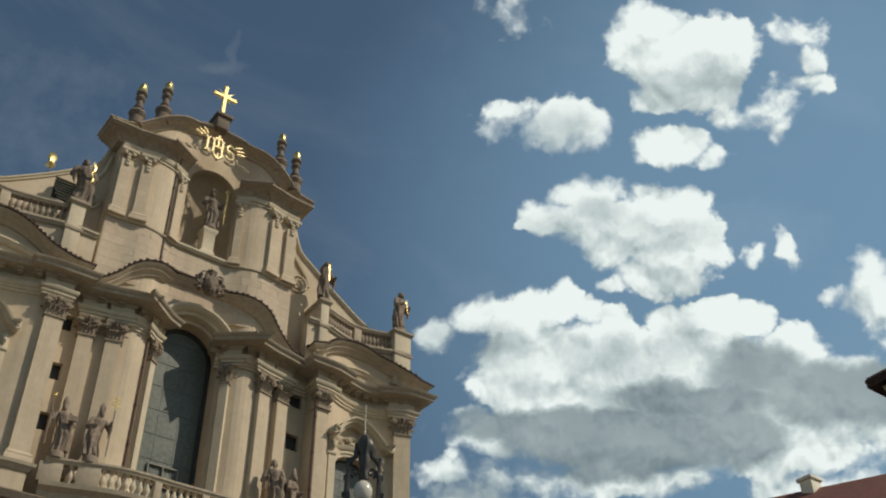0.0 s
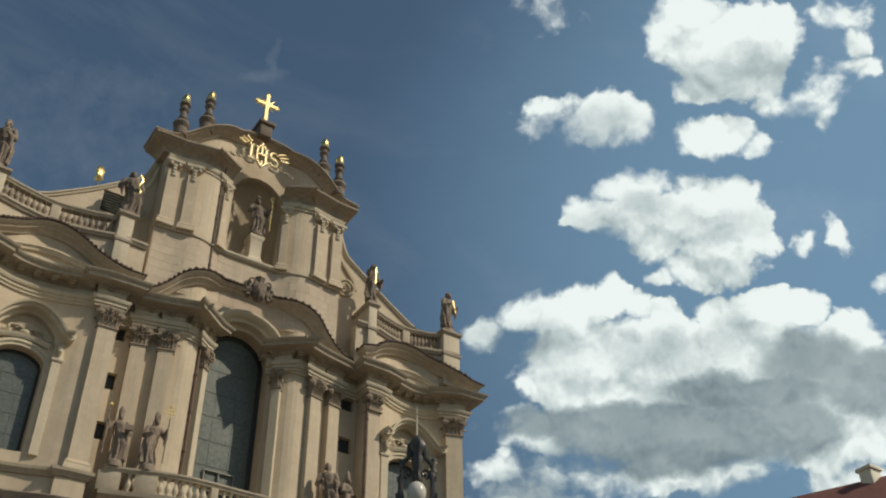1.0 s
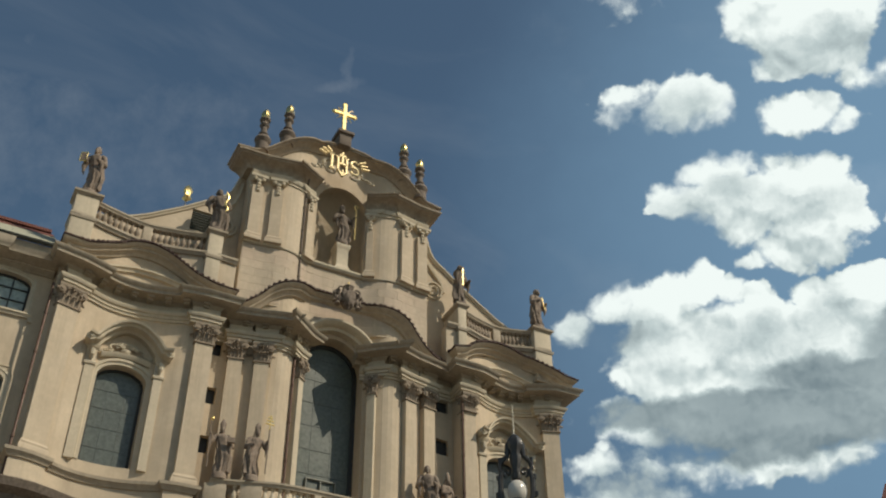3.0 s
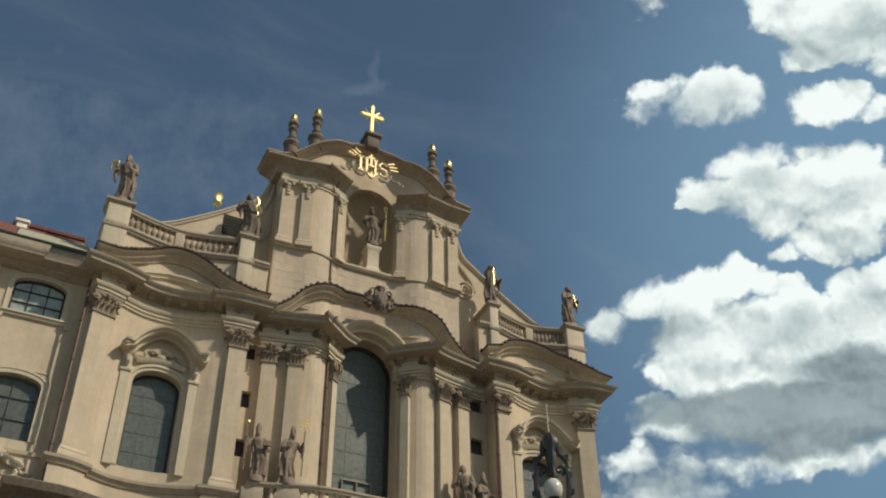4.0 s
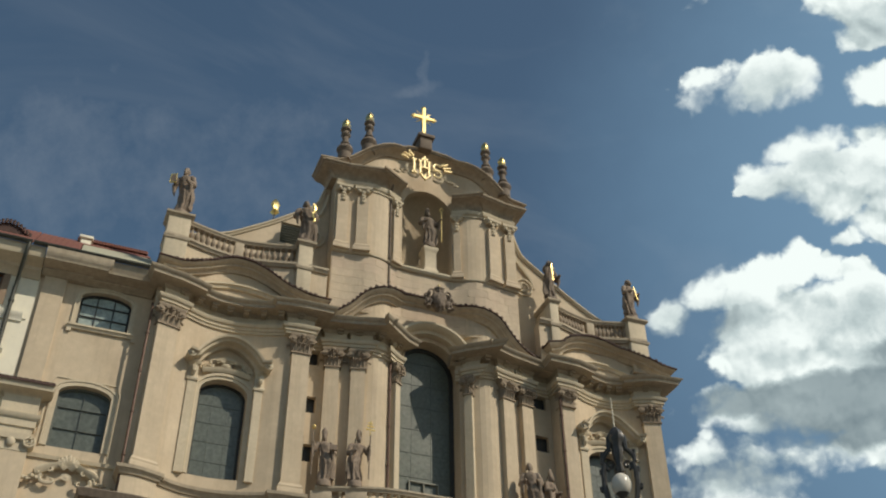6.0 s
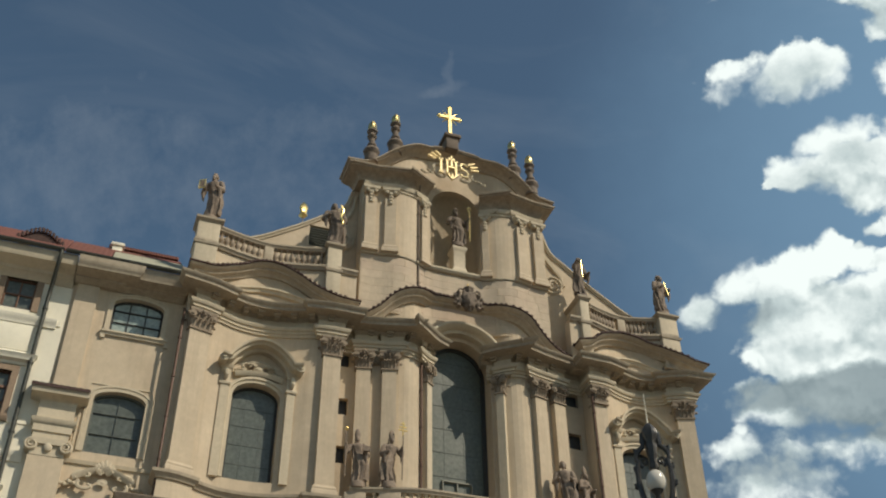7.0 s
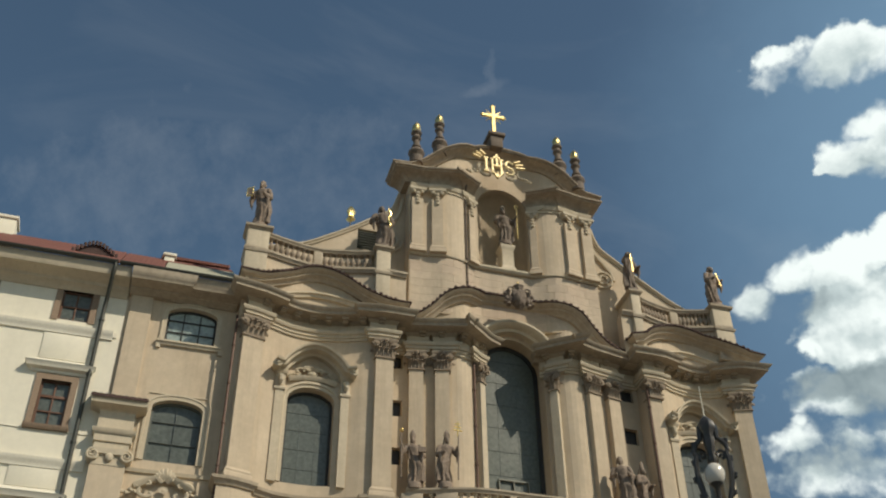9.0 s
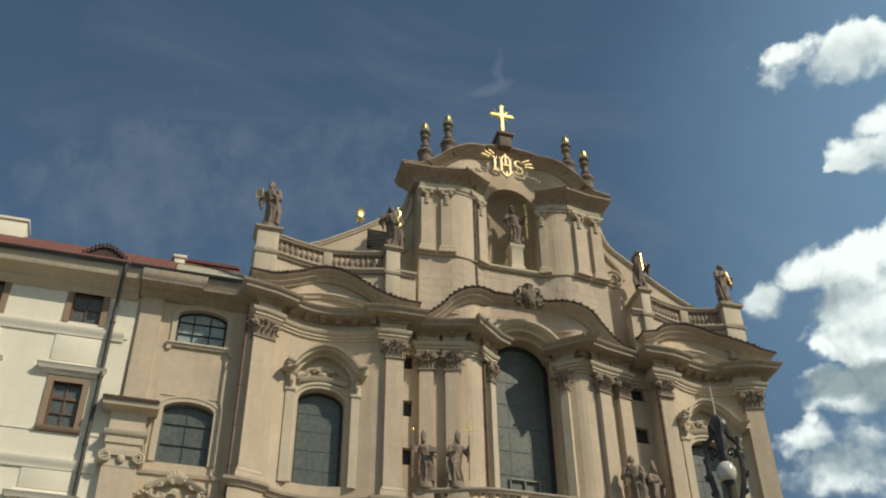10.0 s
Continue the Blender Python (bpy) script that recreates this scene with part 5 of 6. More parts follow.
for x, y in ((-4.58, 0.2), (-3.35, 0.2), (3.18, 0.2), (4.14, 0.2)):
    flame_urn(AX + x, y, gable_eave(abs(x)) + 0.38, 2.42)
torch = thing("gilded_finial", (AX - 7.45, 1.75, 34.5), "small gilded flame finial on an iron pin", "finial")
bm = bmesh.new()
tube(bm, [(AX - 7.45, 1.75, 33.9), (AX - 7.45, 1.75, 34.85)], 0.03, 8)
part("pin", bm, IRON, torch)
bm = bmesh.new()
lathe(bm, [(0.05, 34.8), (0.20, 34.98), (0.14, 35.18), (0.20, 35.35), (0.14, 35.6), (0.01, 35.8)], 12, (AX - 7.45, 1.75, 0), wob=lambda a, i: 1 + 0.25 * math.sin(3 * a + i))
part("flame", bm, GOLD, torch)

CXX, CZ0 = AX - 0.28, 41.1
cross = thing("cross", (CXX, 0.4, CZ0), "gilded cross with trefoil ends and short rays", "cross")
bm = bmesh.new()
box(bm, CXX - 0.10, CXX + 0.10, 0.33, 0.47, CZ0, CZ0 + 2.35)
box(bm, CXX - 0.55, CXX + 0.55, 0.332, 0.468, CZ0 + 1.55, CZ0 + 1.74)
bmesh.ops.bevel(bm, geom=[e for e in bm.edges if e.calc_length() > 0.5], offset=0.02, segments=1, affect="EDGES")
for cx, cz in ((-0.57, 1.645), (0.57, 1.645), (0, 2.36)):
    for dx, dz in ((0, 0), (0.08, 0.0), (-0.08, 0.0), (0, 0.08), (0, -0.08)):
        ball(bm, (CXX + cx + dx, 0.4, CZ0 + cz + dz), (0.08, 0.075, 0.08), 8, 6)
part("cross_body", bm, GOLD, cross)
for k in range(12):
    a = 2 * math.pi * (k + 0.5) / 12
    bm = bmesh.new()
    d = Vector((math.cos(a), 0, math.sin(a)))
    c = Vector((CXX, 0.4, CZ0 + 1.645))
    tube(bm, [c + d * 0.10, c + d * (0.60 if k % 3 == 1 else 0.46)], [0.05, 0.015], 5)
    part("ray", bm, GOLD, cross)

emblem = thing("monogram_emblem", (AX, -0.25, 38.75), "gilded IHS monogram in a burst of rays", "emblem")
EY, EZ = -0.22, 38.55
ES, EX = 0.98, AX - 0.40


def bars(segs, w=0.11):
    bm = bmesh.new()
    for (xa, za), (xb, zb) in segs:
        d = Vector((xb - xa, zb - za)).normalized()
        n = Vector((-d.y, d.x)) * w / 2
        quad = [(xa + n.x, za + n.y), (xb + n.x, zb + n.y), (xb - n.x, zb - n.y), (xa - n.x, za - n.y)]
        fr = [bm.verts.new((EX + x * ES, EY, EZ + z * ES)) for x, z in quad]
        bk = [bm.verts.new((EX + x * ES, EY + 0.14, EZ + z * ES)) for x, z in quad]
        bm.faces.new(fr), bm.faces.new(bk)
        for i in range(4):
            bm.faces.new((fr[i], fr[(i + 1) % 4], bk[(i + 1) % 4], bk[i]))
    return bm


cartouche((EX + 0.1, 0.12, 38.45), 1.9, 1.3, TRIM, "carved_clouds", "pale carved relief behind the letters", emblem, 40)
part("letter_i", bars([((-0.62, -0.50), (-0.62, 0.50)), ((-0.74, 0.46), (-0.50, 0.46)), ((-0.74, -0.46), (-0.50, -0.46))], 0.10), OLDGILT, emblem)
part("letter_h", bars([((-0.28, -0.50), (-0.28, 0.50)), ((0.20, -0.50), (0.20, 0.50)), ((-0.28, 0.0), (0.20, 0.0)), ((-0.38, 0.46), (-0.18, 0.46)), ((0.10, 0.46), (0.30, 0.46)),
                       ((-0.04, 0.0), (-0.04, 0.80)), ((-0.22, 0.58), (0.14, 0.58))], 0.09), OLDGILT, emblem)
bm = bmesh.new()
tube(bm, [(EX + ES * (0.66 + 0.20 * math.cos(a)), EY + 0.06, EZ + ES * (0.24 + 0.22 * math.sin(a))) for a in np.linspace(0.3, 4.7, 12)]
     + [(EX + ES * (0.66 + 0.22 * math.cos(a)), EY + 0.06, EZ + ES * (-0.22 + 0.24 * math.sin(a))) for a in np.linspace(1.57, -2.8, 12)], 0.055, 6)
part("letter_s", bm, OLDGILT, emblem)
part("three_nail_mark", bars([((-0.30, -0.42), (0.0, -0.80)), ((0.0, -0.42), (0.0, -0.82)), ((0.30, -0.42), (0.0, -0.80))], 0.07), OLDGILT, emblem)
for deg in (128, 140, 152, 8, 20, 32):
    d = Vector((math.cos(radians(deg)), math.sin(radians(deg))))
    r0, r1 = 1.05, 1.30 + 0.10 * (deg % 3)
    part("ray", bars([((d.x * r0, d.y * r0 * 0.8), (d.x * r1, d.y * r1 * 0.8))], 0.05), OLDGILT, emblem)


# ---------------------------------------------------------------- street lamp before the church
def street_lamp(x, y):
    lamp = thing("street_lamp", (x, y, 0), "black cast-iron street lamp with opal globe in lyre frame", "street lamp")
    bm = bmesh.new()
    lathe(bm, [(0.42, 0), (0.42, 0.25), (0.34, 0.35), (0.30, 0.9), (0.36, 1.0), (0.20, 1.2), (0.13, 1.6), (0.17, 1.7), (0.12, 1.8), (0.085, 5.0), (0.13, 5.1), (0.08, 5.2), (0.055, 8.2), (0.10, 8.3), (0.05, 8.45), (0.035, 8.75)], 20, (x, y, 0))
    part("post", bm, IRON, lamp)
    for ang in (-32, 148, 58):
        c, sn = math.cos(radians(ang)), math.sin(radians(ang))
        bm = bmesh.new()

        def rod(pts, radii, seg=8):
            tube(bm, [(x + r * c, y + r * sn, z) for r, z in pts], radii, seg)

        # lower bow from the neck out round the globe, ending in a rolled knob
        rod([(0.03, 8.76), (0.10, 8.88), (0.18, 9.05), (0.24, 9.26), (0.27, 9.50), (0.27, 9.72), (0.24, 9.86), (0.27, 9.91), (0.29, 9.89)], [0.032, 0.040, 0.046, 0.048, 0.050, 0.048, 0.042, 0.040, 0.034])
        # upper bow from the knob in to the crown
        rod([(0.27, 9.88), (0.26, 10.0), (0.20, 10.09), (0.14, 10.14), (0.13, 10.24), (0.12, 10.36), (0.05, 10.45)], [0.034, 0.044, 0.044, 0.042, 0.05, 0.052, 0.045])
        rod([(0.14 + 0.08 * (1 - i / 16) * math.cos(i * 0.55 - 1.2), 9.84 + 0.10 * (1 - i / 16) * math.sin(i * 0.55 - 1.2)) for i in range(15)], 0.026, 6)
        # rolled leaves along the bow
        for r, z, dr, dz in ((0.27, 9.42, 0.055, 0.05), (0.22, 9.14, 0.05, 0.03), (0.25, 9.72, 0.055, 0.06), (0.22, 10.05, 0.05, 0.05)):
            rod([(r, z - 0.04), (r + dr, z), (r + dr * 1.15, z + dz), (r + dr * 0.5, z + dz * 1.3)], [0.030, 0.036, 0.032, 0.016], 7)
        part("lyre_arm", bm, IRON, lamp)
    bm = bmesh.new()
    lathe(bm, [(0.07, 9.70), (0.085, 9.74), (0.06, 9.84), (0.085, 9.95), (0.10, 10.12), (0.09, 10.20), (0.125, 10.28), (0.14, 10.36), (0.12, 10.45), (0.07, 10.52), (0.03, 10.56)], 14, (x, y, 0), wob=lambda a, i: 1 + 0.10 * math.sin(6 * a))
    part("crown", bm, IRON, lamp)
    bm = bmesh.new()
    tube(bm, [(x, y, 10.45), (x, y, 11.15)], [0.013, 0.006], 8)
    part("spike", bm, WHITETRIM, lamp, "pale spike")
    bm = bmesh.new()
    ball(bm, (x, y, 9.49), (0.165, 0.165, 0.205), 20, 14)
    part("globe", bm, OPAL, lamp, "opal glass globe")
    bm = bmesh.new()
    lathe(bm, [(0.025, 8.74), (0.03, 8.95), (0.04, 9.24), (0.11, 9.33), (0.09, 9.35)], 14, (x, y, 0))
    part("cup", bm, IRON, lamp)


street_lamp(-5.60, -23.37)

# ---------------------------------------------------------------- wing and townhouse beside the church
WALL_Y = 1.3
flat = lambda x: WALL_Y


def tiled_roof(name, x0, x1, y0, y1, z0, z1, parent, mat):
    """A roof slope with rows of half-round tiles."""
    n = int((x1 - x0) / 0.22)
    bm = bmesh.new()
    cols = []
    for i in range(n * 4 + 1):
        q = i / 4
        x = x0 + (x1 - x0) * i / (n * 4)
        up = 0.022 * abs(math.sin(math.pi * q))
        cols.append([bm.verts.new((x, y0 + (y1 - y0) * t, z0 + (z1 - z0) * t + up + 0.02 * (k % 2))) for k, t in enumerate(np.linspace(0, 1, 12))])
    for a, b in zip(cols, cols[1:]):
        for k in range(11):
            bm.faces.new((a[k], b[k], b[k + 1], a[k + 1]))
    ret = bmesh.ops.extrude_face_region(bm, geom=bm.faces[:])
    bmesh.ops.translate(bm, vec=(0, 0, -0.12), verts=[v for v in ret["geom"] if isinstance(v, bmesh.types.BMVert)])
    return part(name, bm, mat, parent)


def framed_window(parent, x0, x1, zb, zt, y, cols, rows, frame_mat, glass, rise=0.0, split=None, bar=0.05):
    """A timber window set back in its opening: glass panes, frame, mullions and transoms."""
    o = dict(x0=x0, x1=x1, zb=zb, zt=zt - rise, rise=rise)
    c, h = (x0 + x1) / 2, (x1 - x0) / 2
    head = [(c - h * math.cos(math.pi * i / 16), arch_top(o, c - h * math.cos(math.pi * i / 16))) for i in range(17)] if rise else [(x0, zt), (x1, zt)]
    bm = bmesh.new()
    for yy in (y + 0.03, y + 0.05):
        bm.faces.new([bm.verts.new((x, yy, z)) for x, z in [(x1, zb), (x0, zb)] + head])
    w = part("window", bm, glass, parent)
    bm = bmesh.new()
    arch_sweep(bm, [(x0, zb)] + head + [(x1, zb)] if rise else [(x0, zb), (x0 + 0.001, zt), (x1 - 0.001, zt), (x1, zb)], y, [(0.04, -0.09), (0.04, 0.0), (-0.08, 0.0), (-0.08, -0.09)])
    box(bm, x0, x1, y - 0.045, y + 0.075, zb, zb + 0.08)
    part("window_frame", bm, frame_mat, w)
    for i in range(1, cols):
        x = x0 + (x1 - x0) * i / cols
        part("mullion", softbox(x - bar / 2, x + bar / 2, y - 0.03, y + 0.028, zb + 0.05, arch_top(o, x) - 0.02 if rise else zt - 0.05, 0.006), frame_mat, w)
    for j in range(1, rows):
        z = zb + (zt - zb) * j / rows
        hw = bar / 2 if split != j else bar * 0.95
        part("transom", softbox(x0 + 0.05, x1 - 0.05, y - 0.035, y + 0.024, z - hw, z + hw, 0.006), frame_mat, w)
    return w


def surround(parent, x0, x1, zb, zt, w, d, mat, name="window_surround"):
    """A flat raised frame round an opening, butted from four strips."""
    bm = bmesh.new()
    box(bm, x0 - w, x0, WALL_Y - d, WALL_Y + 0.2, zb - w * 0.2, zt + w)
    box(bm, x1, x1 + w, WALL_Y - d, WALL_Y + 0.2, zb - w * 0.2, zt + w)
    box(bm, x0, x1, WALL_Y - d, WALL_Y + 0.2, zt, zt + w)
    return part(name, bm, mat, parent)


# ---- ochre wing
wing = thing("church_wing", (-14.4, 3, 0), "ochre plastered wing with arched windows joining the church", "building")
UP = dict(x0=-14.88, x1=-12.82, zb=26.30, zt=27.62, rise=0.38)
LOW = dict(x0=-14.86, x1=-12.86, zb=20.78, zt=23.10, rise=0.40)
LOW2 = dict(x0=-14.8, x1=-12.9, zb=13.5, zt=17.5)
bm = wall_strip(bmesh.new(), flat, -16.62, -11.7, -0.2, 29.1, 0.55, [UP, LOW, LOW2], 1.0)
part("wall", bm, PLASTER, wing)
framed_window(wing, UP["x0"], UP["x1"], UP["zb"], UP["zt"] + UP["rise"], WALL_Y + 0.24, 3, 3, LEAD, SKY_PANE, UP["rise"], bar=0.05)
framed_window(wing, LOW["x0"], LOW["x1"], LOW["zb"], LOW["zt"] + LOW["rise"], WALL_Y + 0.26, 2, 3, BAR, BLIND, LOW["rise"], bar=0.016)
framed_window(wing, LOW2["x0"], LOW2["x1"], LOW2["zb"], LOW2["zt"], WALL_Y + 0.26, 2, 3, LEAD, BLIND)
for o, w in ((UP, 0.16), (LOW, 0.20)):
    c, h = (o["x0"] + o["x1"]) / 2, (o["x1"] - o["x0"]) / 2
    pts = [(o["x0"], o["zb"])] + [(c - h * math.cos(math.pi * i / 18), o["zt"] + o["rise"] * math.sin(math.pi * i / 18)) for i in range(19)] + [(o["x1"], o["zb"])]
    part("window_surround", arch_sweep(bmesh.new(), pts, WALL_Y, [(-0.1, 0.0), (0.05, 0.0), (0.05, w * 0.8), (0.08, w * 0.85), (0.08, w * 1.3), (-0.1, w * 1.35)]), TRIM, wing)
bm = bmesh.new()
sweep(bm, [(-15.2, WALL_Y), (-12.5, WALL_Y)], [(-0.1, 26.02), (0.10, 26.02), (0.12, 26.10), (0.18, 26.14), (0.18, 26.22), (-0.1, 26.24)])
for x in (-15.15, -12.6):
    box(bm, x - 0.02, x + 0.16, WALL_Y - 0.1, WALL_Y + 0.1, 25.86, 26.02)
part("sill", bm, TRIM, wing)
part("panel_strip", arch_sweep(bmesh.new(), [(-15.25, 20.6), (-15.25, 23.3), (-15.05, 23.75), (-12.75, 23.75), (-12.55, 23.3), (-12.55, 20.6)], WALL_Y, [(-0.1, -0.03), (0.04, -0.03), (0.04, 0.03), (-0.1, 0.03)]), TRIM, wing)
part("string_course", sweep(bmesh.new(), [(-15.5, WALL_Y), (-12.0, WALL_Y)], [(-0.1, 20.22), (0.08, 20.22), (0.12, 20.36), (-0.1, 20.40)]), TRIM, wing)
# giant pilaster strip, with a small tiled cap over the bracketed entablature of the order below
bm = bmesh.new()
box(bm, -16.47, -15.58, WALL_Y - 0.16, WALL_Y + 0.2, 23.2, 28.2)
part("pilaster", bm, PLASTER, wing)
bm = bmesh.new()
box(bm, -16.72, -15.42, WALL_Y - 0.36, WALL_Y + 0.2, 0.0, 20.2)
part("pilaster", bm, PLASTER, wing)
ring = [(-16.72, WALL_Y + 0.1), (-16.72, WALL_Y - 0.36), (-15.42, WALL_Y - 0.36), (-15.42, WALL_Y + 0.1)]
part("entablature", sweep(bmesh.new(), ring, [(-0.6, 20.85), (0.0, 20.85), (0.0, 21.15), (0.06, 21.17), (0.06, 21.45), (0.16, 21.55), (0.18, 21.68), (0.02, 21.72), (0.02, 22.45), (0.12, 22.55), (0.40, 22.62), (0.44, 22.85), (-0.6, 22.9)]), TRIM, wing)
bm = bmesh.new()
box(bm, -16.70, -15.44, WALL_Y - 0.38, WALL_Y + 0.1, 20.2, 20.86)
sweep(bm, [(-16.66, WALL_Y - 0.38), (-15.48, WALL_Y - 0.38)], [(-0.1, 20.62), (0.10, 20.62), (0.12, 20.84), (-0.1, 20.86)])
ionic = part("capital", bm, TRIM, wing, "ionic capital with round volutes")
for x in (-16.68, -15.46):
    q = 1 if x < -16 else -1
    turns = [(x + q * 0.24 * (1 - i / 30) * math.cos(i * 0.5 + 1.6), WALL_Y - 0.46 - 0.003 * i, 20.56 + 0.24 * (1 - i / 30) * math.sin(i * 0.5 + 1.6)) for i in range(26)]
    part("volute", tube(bmesh.new(), turns, [0.055 * (1 - i / 40) for i in range(26)], 8), TRIM, ionic)
    bm = bmesh.new()
    tube(bm, [(x, WALL_Y, 20.56), (x, WALL_Y - 0.45, 20.56)], 0.24, 18)
    part("volute_disc", bm, TRIM, ionic)
bm = bmesh.new()
ball(bm, (-16.07, WALL_Y - 0.42, 20.52), (0.16, 0.10, 0.20), 10, 8)
part("shell_drop", bm, TRIM, ionic)
capr = tiled_roof("cap_roof", -17.18, -15.02, WALL_Y - 0.86, WALL_Y + 0.0, 22.92, 23.35, wing, TILE)
part("cornice", sweep(bmesh.new(), [(-16.62, WALL_Y - 0.17), (-14.95, WALL_Y - 0.17), (-14.95, WALL_Y), (-12.1, WALL_Y)], [(-0.2, 28.20), (0.08, 28.20), (0.14, 28.26), (0.30, 28.30), (0.34, 28.33), (0.34, 28.38), (0.46, 28.42), (0.88, 28.46), (0.92, 28.60), (0.98, 28.66), (1.00, 28.82), (1.02, 28.98), (-0.2, 29.06)]), STONE, wing)
cartouche((-13.90, WALL_Y - 0.12, 19.62), 1.9, 1.1, TRIM, "relief", "carved leaf crest and scroll relief", wing, 31, True)
part("relief_hood", arch_sweep(bmesh.new(), [(-15.0 + 2.2 * i / 16, 19.55 + 0.45 * math.sin(math.pi * i / 16)) for i in range(17)], WALL_Y, [(-0.1, -0.08), (0.20, -0.08), (0.30, 0.04), (0.32, 0.12), (-0.1, 0.14)]), TRIM, wing)
part("string_course", sweep(bmesh.new(), [(-17.2, WALL_Y), (-16.75, WALL_Y)], [(-0.1, 26.0), (0.06, 26.0), (0.08, 26.2), (-0.1, 26.22)]), WHITETRIM, wing)

# ---- white townhouse
house = thing("townhouse", (-30, 4, 0), "cream white townhouse with brown windows and red tiled roof", "house")
XS = [-18.60, -22.55, -26.55, -30.55, -34.55]
ops, wins = [], []
for xc in XS:
    for zb, zt, hw in ((26.55, 27.98, 0.60), (21.70, 23.68, 0.56), (15.6, 18.2, 0.56), (9.5, 12.3, 0.6)):
        ops.append(dict(x0=xc - hw, x1=xc + hw, zb=zb, zt=zt))
bm = wall_strip(bmesh.new(), flat, -37.0, -16.62, -0.2, 28.9, 0.5, ops, 2.0)
part("wall", bm, WHITE, house)
for o in ops:
    big = o["zt"] - o["zb"] > 1.6
    framed_window(house, o["x0"], o["x1"], o["zb"], o["zt"], WALL_Y + 0.14, 2, 3 if big else 2, WOOD, BLIND, 0.0, 2 if big else None, 0.06)
    if big:
        surround(house, o["x0"], o["x1"], o["zb"], o["zt"], 0.24, 0.07, STONEFRAME)
        part("window_sill", sweep(bmesh.new(), [(o["x0"] - 0.28, WALL_Y), (o["x1"] + 0.28, WALL_Y)], [(-0.2, o["zb"] - 0.20), (0.10, o["zb"] - 0.20), (0.16, o["zb"] - 0.12), (0.18, o["zb"] - 0.02), (-0.2, o["zb"])]), STONEFRAME, house)
        zh = o["zt"] + 0.30
        part("window_hood", sweep(bmesh.new(), [(o["x0"] - 0.42, WALL_Y + 0.1), (o["x0"] - 0.42, WALL_Y), (o["x1"] + 0.42, WALL_Y), (o["x1"] + 0.42, WALL_Y + 0.1)],
                                  [(-0.1, zh), (0.06, zh), (0.10, zh + 0.10), (0.26, zh + 0.16), (0.30, zh + 0.28), (0.36, zh + 0.36), (0.10, zh + 0.46), (0.04, zh + 0.62), (-0.1, zh + 0.64)]), WHITETRIM, house)
        part("apron_panel", softbox(o["x0"] - 0.36, o["x1"] + 0.36, WALL_Y - 0.045, WALL_Y + 0.05, zh + 0.64, zh + 1.85, 0.012), WHITE, house)
    else:
        surround(house, o["x0"], o["x1"], o["zb"], o["zt"], 0.26, 0.04, STONEFRAME)
for zs in (25.86, 19.95, 14.0):
    part("string_course", sweep(bmesh.new(), [(-37, WALL_Y), (-16.9, WALL_Y)], [(-0.1, zs), (0.07, zs), (0.09, zs + 0.16), (0.14, zs + 0.22), (0.16, zs + 0.40), (-0.1, zs + 0.44)]), WHITETRIM, house)
for zs in (21.5,):
    part("string_course", sweep(bmesh.new(), [(-37, WALL_Y), (-16.9, WALL_Y)], [(-0.1, zs), (0.035, zs), (0.035, zs + 0.07), (-0.1, zs + 0.07)]), WHITETRIM, house)
part("cornice", sweep(bmesh.new(), [(-37, WALL_Y), (-16.66, WALL_Y)], [(-0.2, 27.98), (0.06, 27.98), (0.16, 28.16), (0.34, 28.24), (0.38, 28.36), (0.48, 28.42), (0.92, 28.52), (0.98, 28.66), (1.02, 28.98), (-0.2, 29.06)]), TRIM, house)
# gutters, downpipe and roofs
for nm, par, xa, xb in (("gutter", house, -37.0, -17.25), ("gutter", wing, -17.2, -12.35)):
    bm = bmesh.new()
    n = 9
    rows = [[bm.verts.new((x, WALL_Y - 1.0 - 0.12 + r * math.cos(a), 29.08 + r * math.sin(a))) for r in (0.13, 0.115) for a in np.linspace(math.pi, 2 * math.pi, n)] for x in (xa, xb)]
    for i in range(2 * n - 1):
        bm.faces.new((rows[0][i], rows[0][i + 1], rows[1][i + 1], rows[1][i]))
    part(nm, bm, COPPER, par)
bm = bmesh.new()
tube(bm, [(-17.35, 0.18, 28.98), (-17.35, 0.18, 28.7), (-17.38, 0.35, 28.35), (-17.44, 1.02, 27.7), (-17.46, 1.08, 27.2), (-17.46, 1.08, 0.0)], 0.085, 10)
for z in (26.6, 24.0, 21.0, 18.0, 15.0):
    lathe(bm, [(0.09, z), (0.115, z), (0.115, z + 0.08), (0.09, z + 0.08)], 10, (-17.46, 1.08, 0))
part("downpipe", bm, COPPER, house)
tiled_roof("roof", -37.0, -17.25, 0.22, 4.0, 29.08, 32.42, house, ORANGE)
bm = bmesh.new()
for i in range(5):
    xa = -15.35 + 0.6 * i
    v = box(bm, xa, xa + 0.594, 0.22, 3.2, 29.04, 29.10)
    for q in (v[2], v[3], v[6], v[7]):
        q.co.z += 2.64
    box(bm, xa + 0.58, xa + 0.60, 0.24, 0.26, 29.08, 29.14)
part("roof", bm, PALESHEET, wing, "pale weathered sheet roof")
tiled_roof("roof", -17.2, -15.4, 0.22, 3.0, 29.08, 31.58, wing, ORANGE)
tiled_roof("roof_ridge", -17.2, -12.4, 3.0, 4.0, 31.58, 32.40, wing, ORANGE)
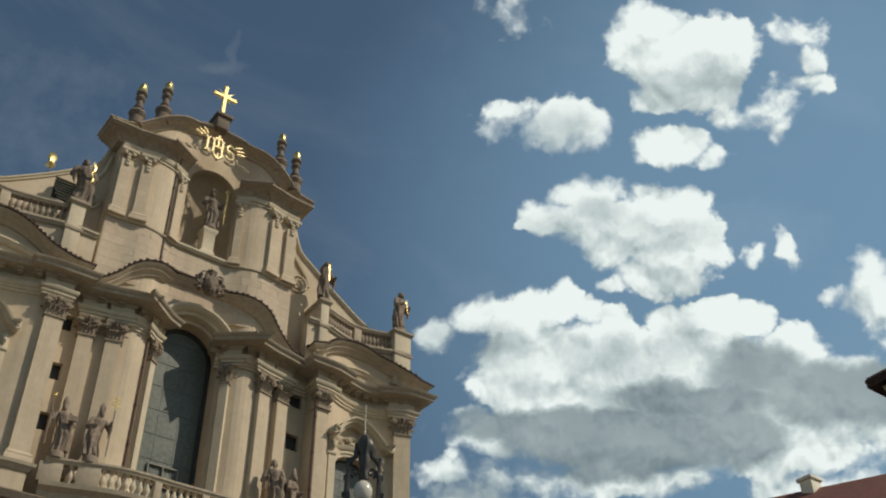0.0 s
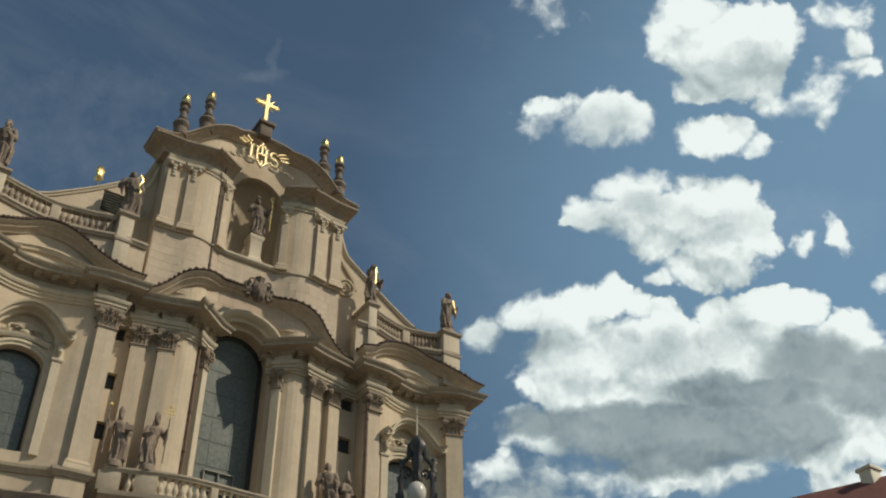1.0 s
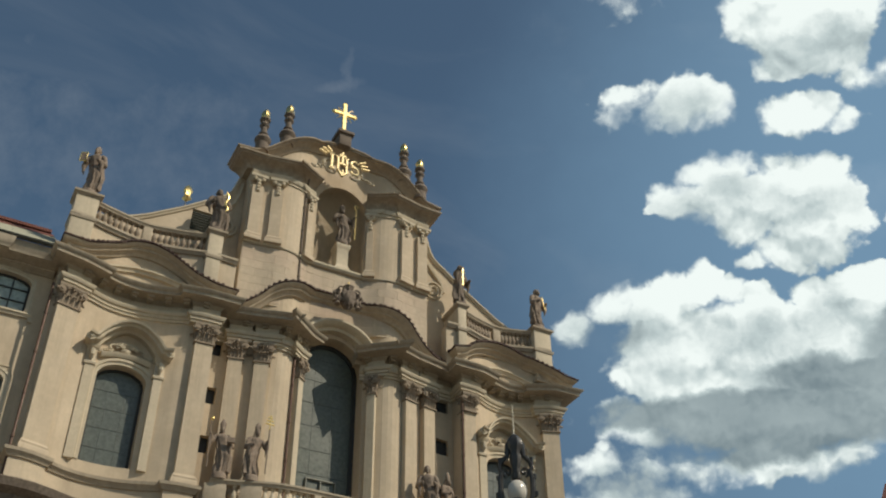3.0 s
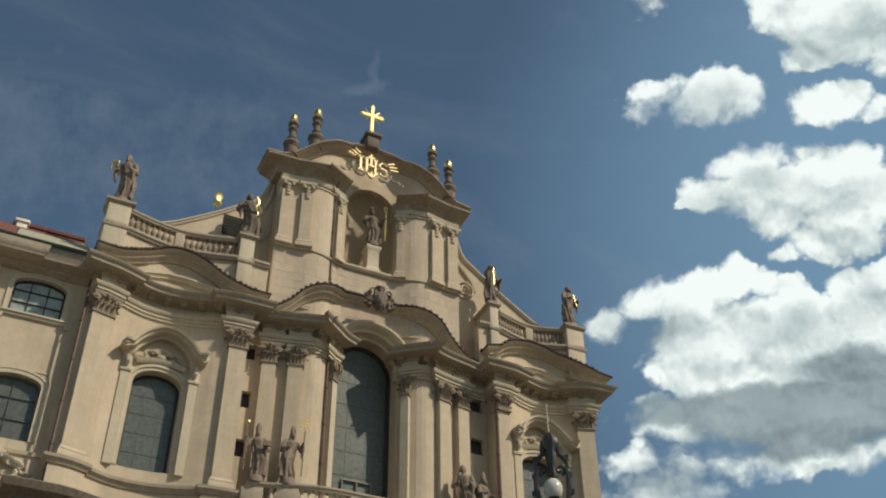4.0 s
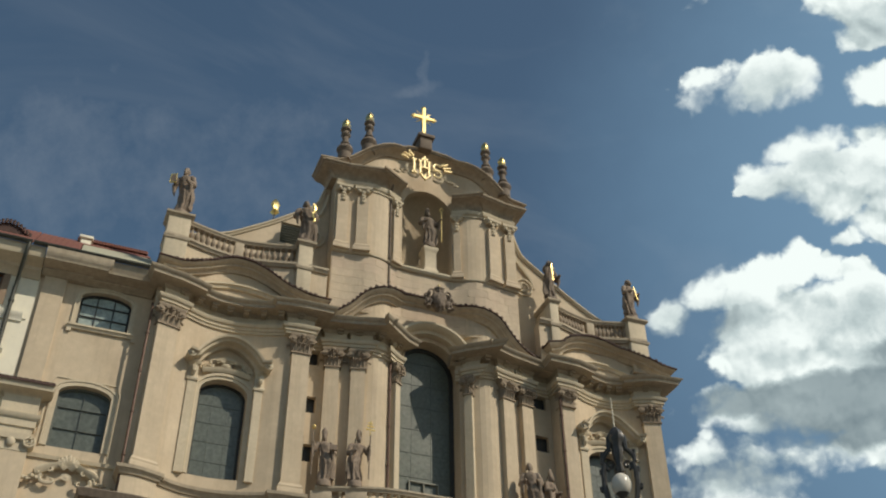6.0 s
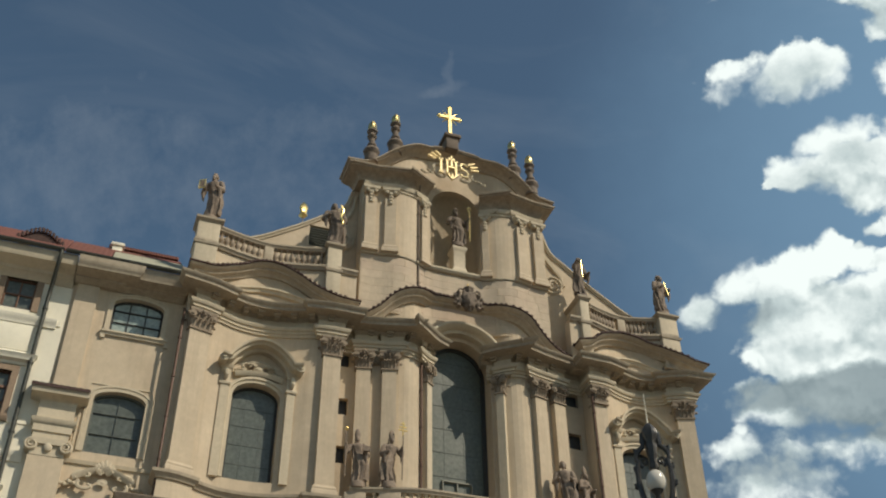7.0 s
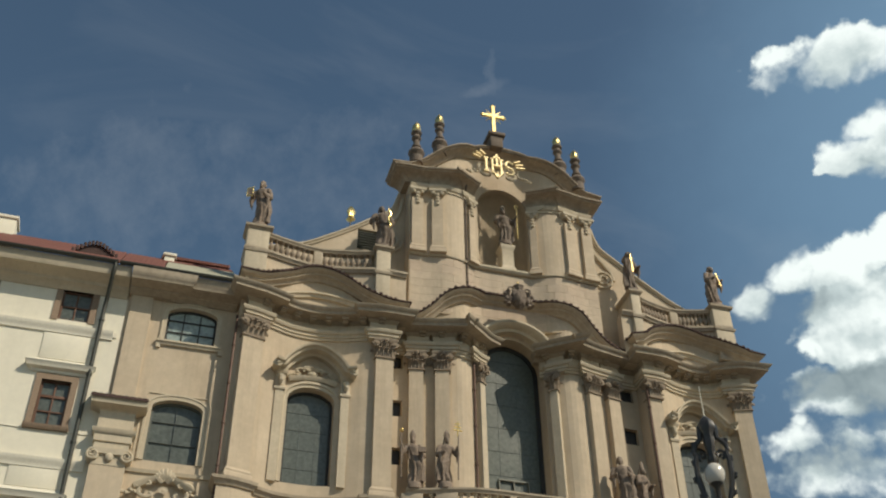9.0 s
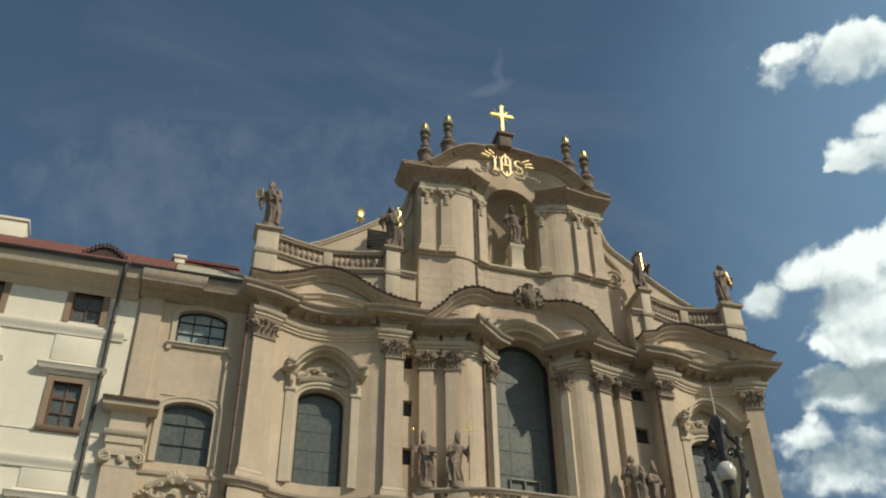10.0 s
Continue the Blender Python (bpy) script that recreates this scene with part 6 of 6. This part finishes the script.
# low eyebrow dormer on the townhouse roof
dorm = bmesh.new()
rows = []
for y in (1.45, 3.4):
    rows.append([dorm.verts.new((-18.4 + u, y, 30.12 + (0.56 * math.cos(u / 0.95 * math.pi / 2) ** 1.2 if abs(u) < 0.95 else 0) + (0.9 if y > 2 else 0))) for u in np.linspace(-0.95, 0.95, 15)])
for i in range(14):
    dorm.faces.new((rows[0][i], rows[0][i + 1], rows[1][i + 1], rows[1][i]))
dorm.faces.new(rows[0])
dr = part("dormer", dorm, TILE, house, "low curved dormer edged with dark tiles")
bm = bmesh.new()
for u in np.linspace(-0.9, 0.9, 13):
    lathe(bm, [(0.065, -0.05), (0.065, 0.16)], 8, (-18.4 + u, 1.40, 30.12 + 0.56 * max(0, math.cos(u / 0.95 * math.pi / 2)) ** 1.2))
tagged(part("dormer_tiles", bm, TILE, dr), kind="stuff")


def chimney(x, y, z0, z1, w, d, label):
    c = thing("chimney", (x, y, z0), label, "chimney", "chimneys")
    part("shaft", softbox(x - w / 2, x + w / 2, y, y + d, z0, z1 - 0.15, 0.03), WHITE, c)
    part("cap", softbox(x - w / 2 - 0.08, x + w / 2 + 0.08, y - 0.08, y + d + 0.08, z1 - 0.15, z1, 0.03), WHITETRIM, c)


chimney(-15.32, 3.3, 30.6, 32.28, 0.46, 0.5, "small rendered chimney on the wing's roof")
chimney(-23.6, 3.8, 31.4, 33.3, 2.6, 0.9, "long rendered chimney on the townhouse roof")
bm = bmesh.new()
for i in range(24):
    lathe(bm, [(0.10, 0), (0.10, 0.15)], 8, (-15.6 + i * 0.13, 3.95, 32.44))
tagged(part("ridge_tiles", bm, ORANGE, wing), kind="stuff")

# the street line of the wing and the townhouse stands half a metre behind the pavilion's corner
NEARER = Matrix.Translation(EYE) @ Matrix.Scale(0.9835, 4) @ Matrix.Translation(-EYE)
for ob in [wing, house] + [c for c in bpy.data.objects if c.name.startswith("chimney")]:
    ob.matrix_world = NEARER @ Matrix.Translation(HOME[ob.name])

# ---------------------------------------------------------------- houses on the other side of the square
def slab(parent, name, pts, mat, drop):
    """A flat sheet of the given outline and thickness."""
    bm = bmesh.new()
    tp = [bm.verts.new(p) for p in pts]
    bt = [bm.verts.new(Vector(p) - Vector((0, 0, drop))) for p in pts]
    bm.faces.new(tp), bm.faces.new(bt)
    n = len(pts)
    for i in range(n):
        bm.faces.new((tp[i], tp[(i + 1) % n], bt[(i + 1) % n], bt[i]))
    return part(name, bm, mat, parent)


far = thing("gabled_house", (23, -20, 0), "house with a long red tiled roof across the square", "house")
R0, R1 = Vector((18.6, -11.8, 20.0)), Vector((27.0, -29.0, 20.0))
RD = (R1 - R0).normalized()
RN = Vector((RD.y, -RD.x, 0))
for s in (-1, 1):
    e0, e1 = R0 + RN * 7 * s - Vector((0, 0, 6.0)), R1 + RN * 7 * s - Vector((0, 0, 6.0))
    slab(far, "roof", [R0, R1, e1, e0] if s > 0 else [R1, R0, e0, e1], ORANGE, 0.18)
bm = bmesh.new()
w0, w1, w2, w3 = [p + RN * q - Vector((0, 0, 20.0)) for p, q in ((R0, -6.3), (R1, -6.3), (R1, 6.3), (R0, 6.3))]
lo = [bm.verts.new(p) for p in (w0, w1, w2, w3)]
hi = [bm.verts.new(p + Vector((0, 0, 14.5))) for p in (w0, w1, w2, w3)]
for i in range(4):
    bm.faces.new((lo[i], lo[(i + 1) % 4], hi[(i + 1) % 4], hi[i]))
bm.faces.new(hi), bm.faces.new(lo)
part("wall", bm, WHITE, far)
chimney(20.25, -15.55, 19.0, 20.42, 0.62, 0.55, "small rendered chimney on the long tiled roof")

corner = thing("corner_house", (11, -34, 0), "corner house with dark tiled overhanging eave", "house")
bm = bmesh.new()
box(bm, 5.9, 17.0, -45.0, -28.0, 0.0, 13.2)
part("wall", bm, WHITE, corner)
part("cornice", sweep(bmesh.new(), [(17.0, -28.0), (5.9, -28.0), (5.9, -45.0)], [(-0.1, 12.6), (0.10, 12.6), (0.3, 12.9), (0.55, 13.05), (0.75, 13.25), (0.8, 13.45), (-0.1, 13.5)]), TRIM, corner)
top = Vector((11.4, -36.5, 18.0))
ring = [Vector((4.86, -26.98, 13.55)), Vector((18.0, -26.98, 13.55)), Vector((18.0, -46.0, 13.55)), Vector((4.86, -46.0, 13.55))]
for a, b in zip(ring, ring[1:] + ring[:1]):
    slab(corner, "roof", [a, b, top], TILE, 0.12)
bm = bmesh.new()
for i in range(60):
    for p in (Vector((4.95 + i * 0.21, -27.02, 13.56)), Vector((4.9, -27.1 - i * 0.21, 13.56))):
        d = (top - p).normalized()
        tube(bm, [p - d * 0.06, p + d * 0.7], [0.105, 0.095], 7)
tagged(part("eave_tiles", bm, TILE, corner), kind="stuff")
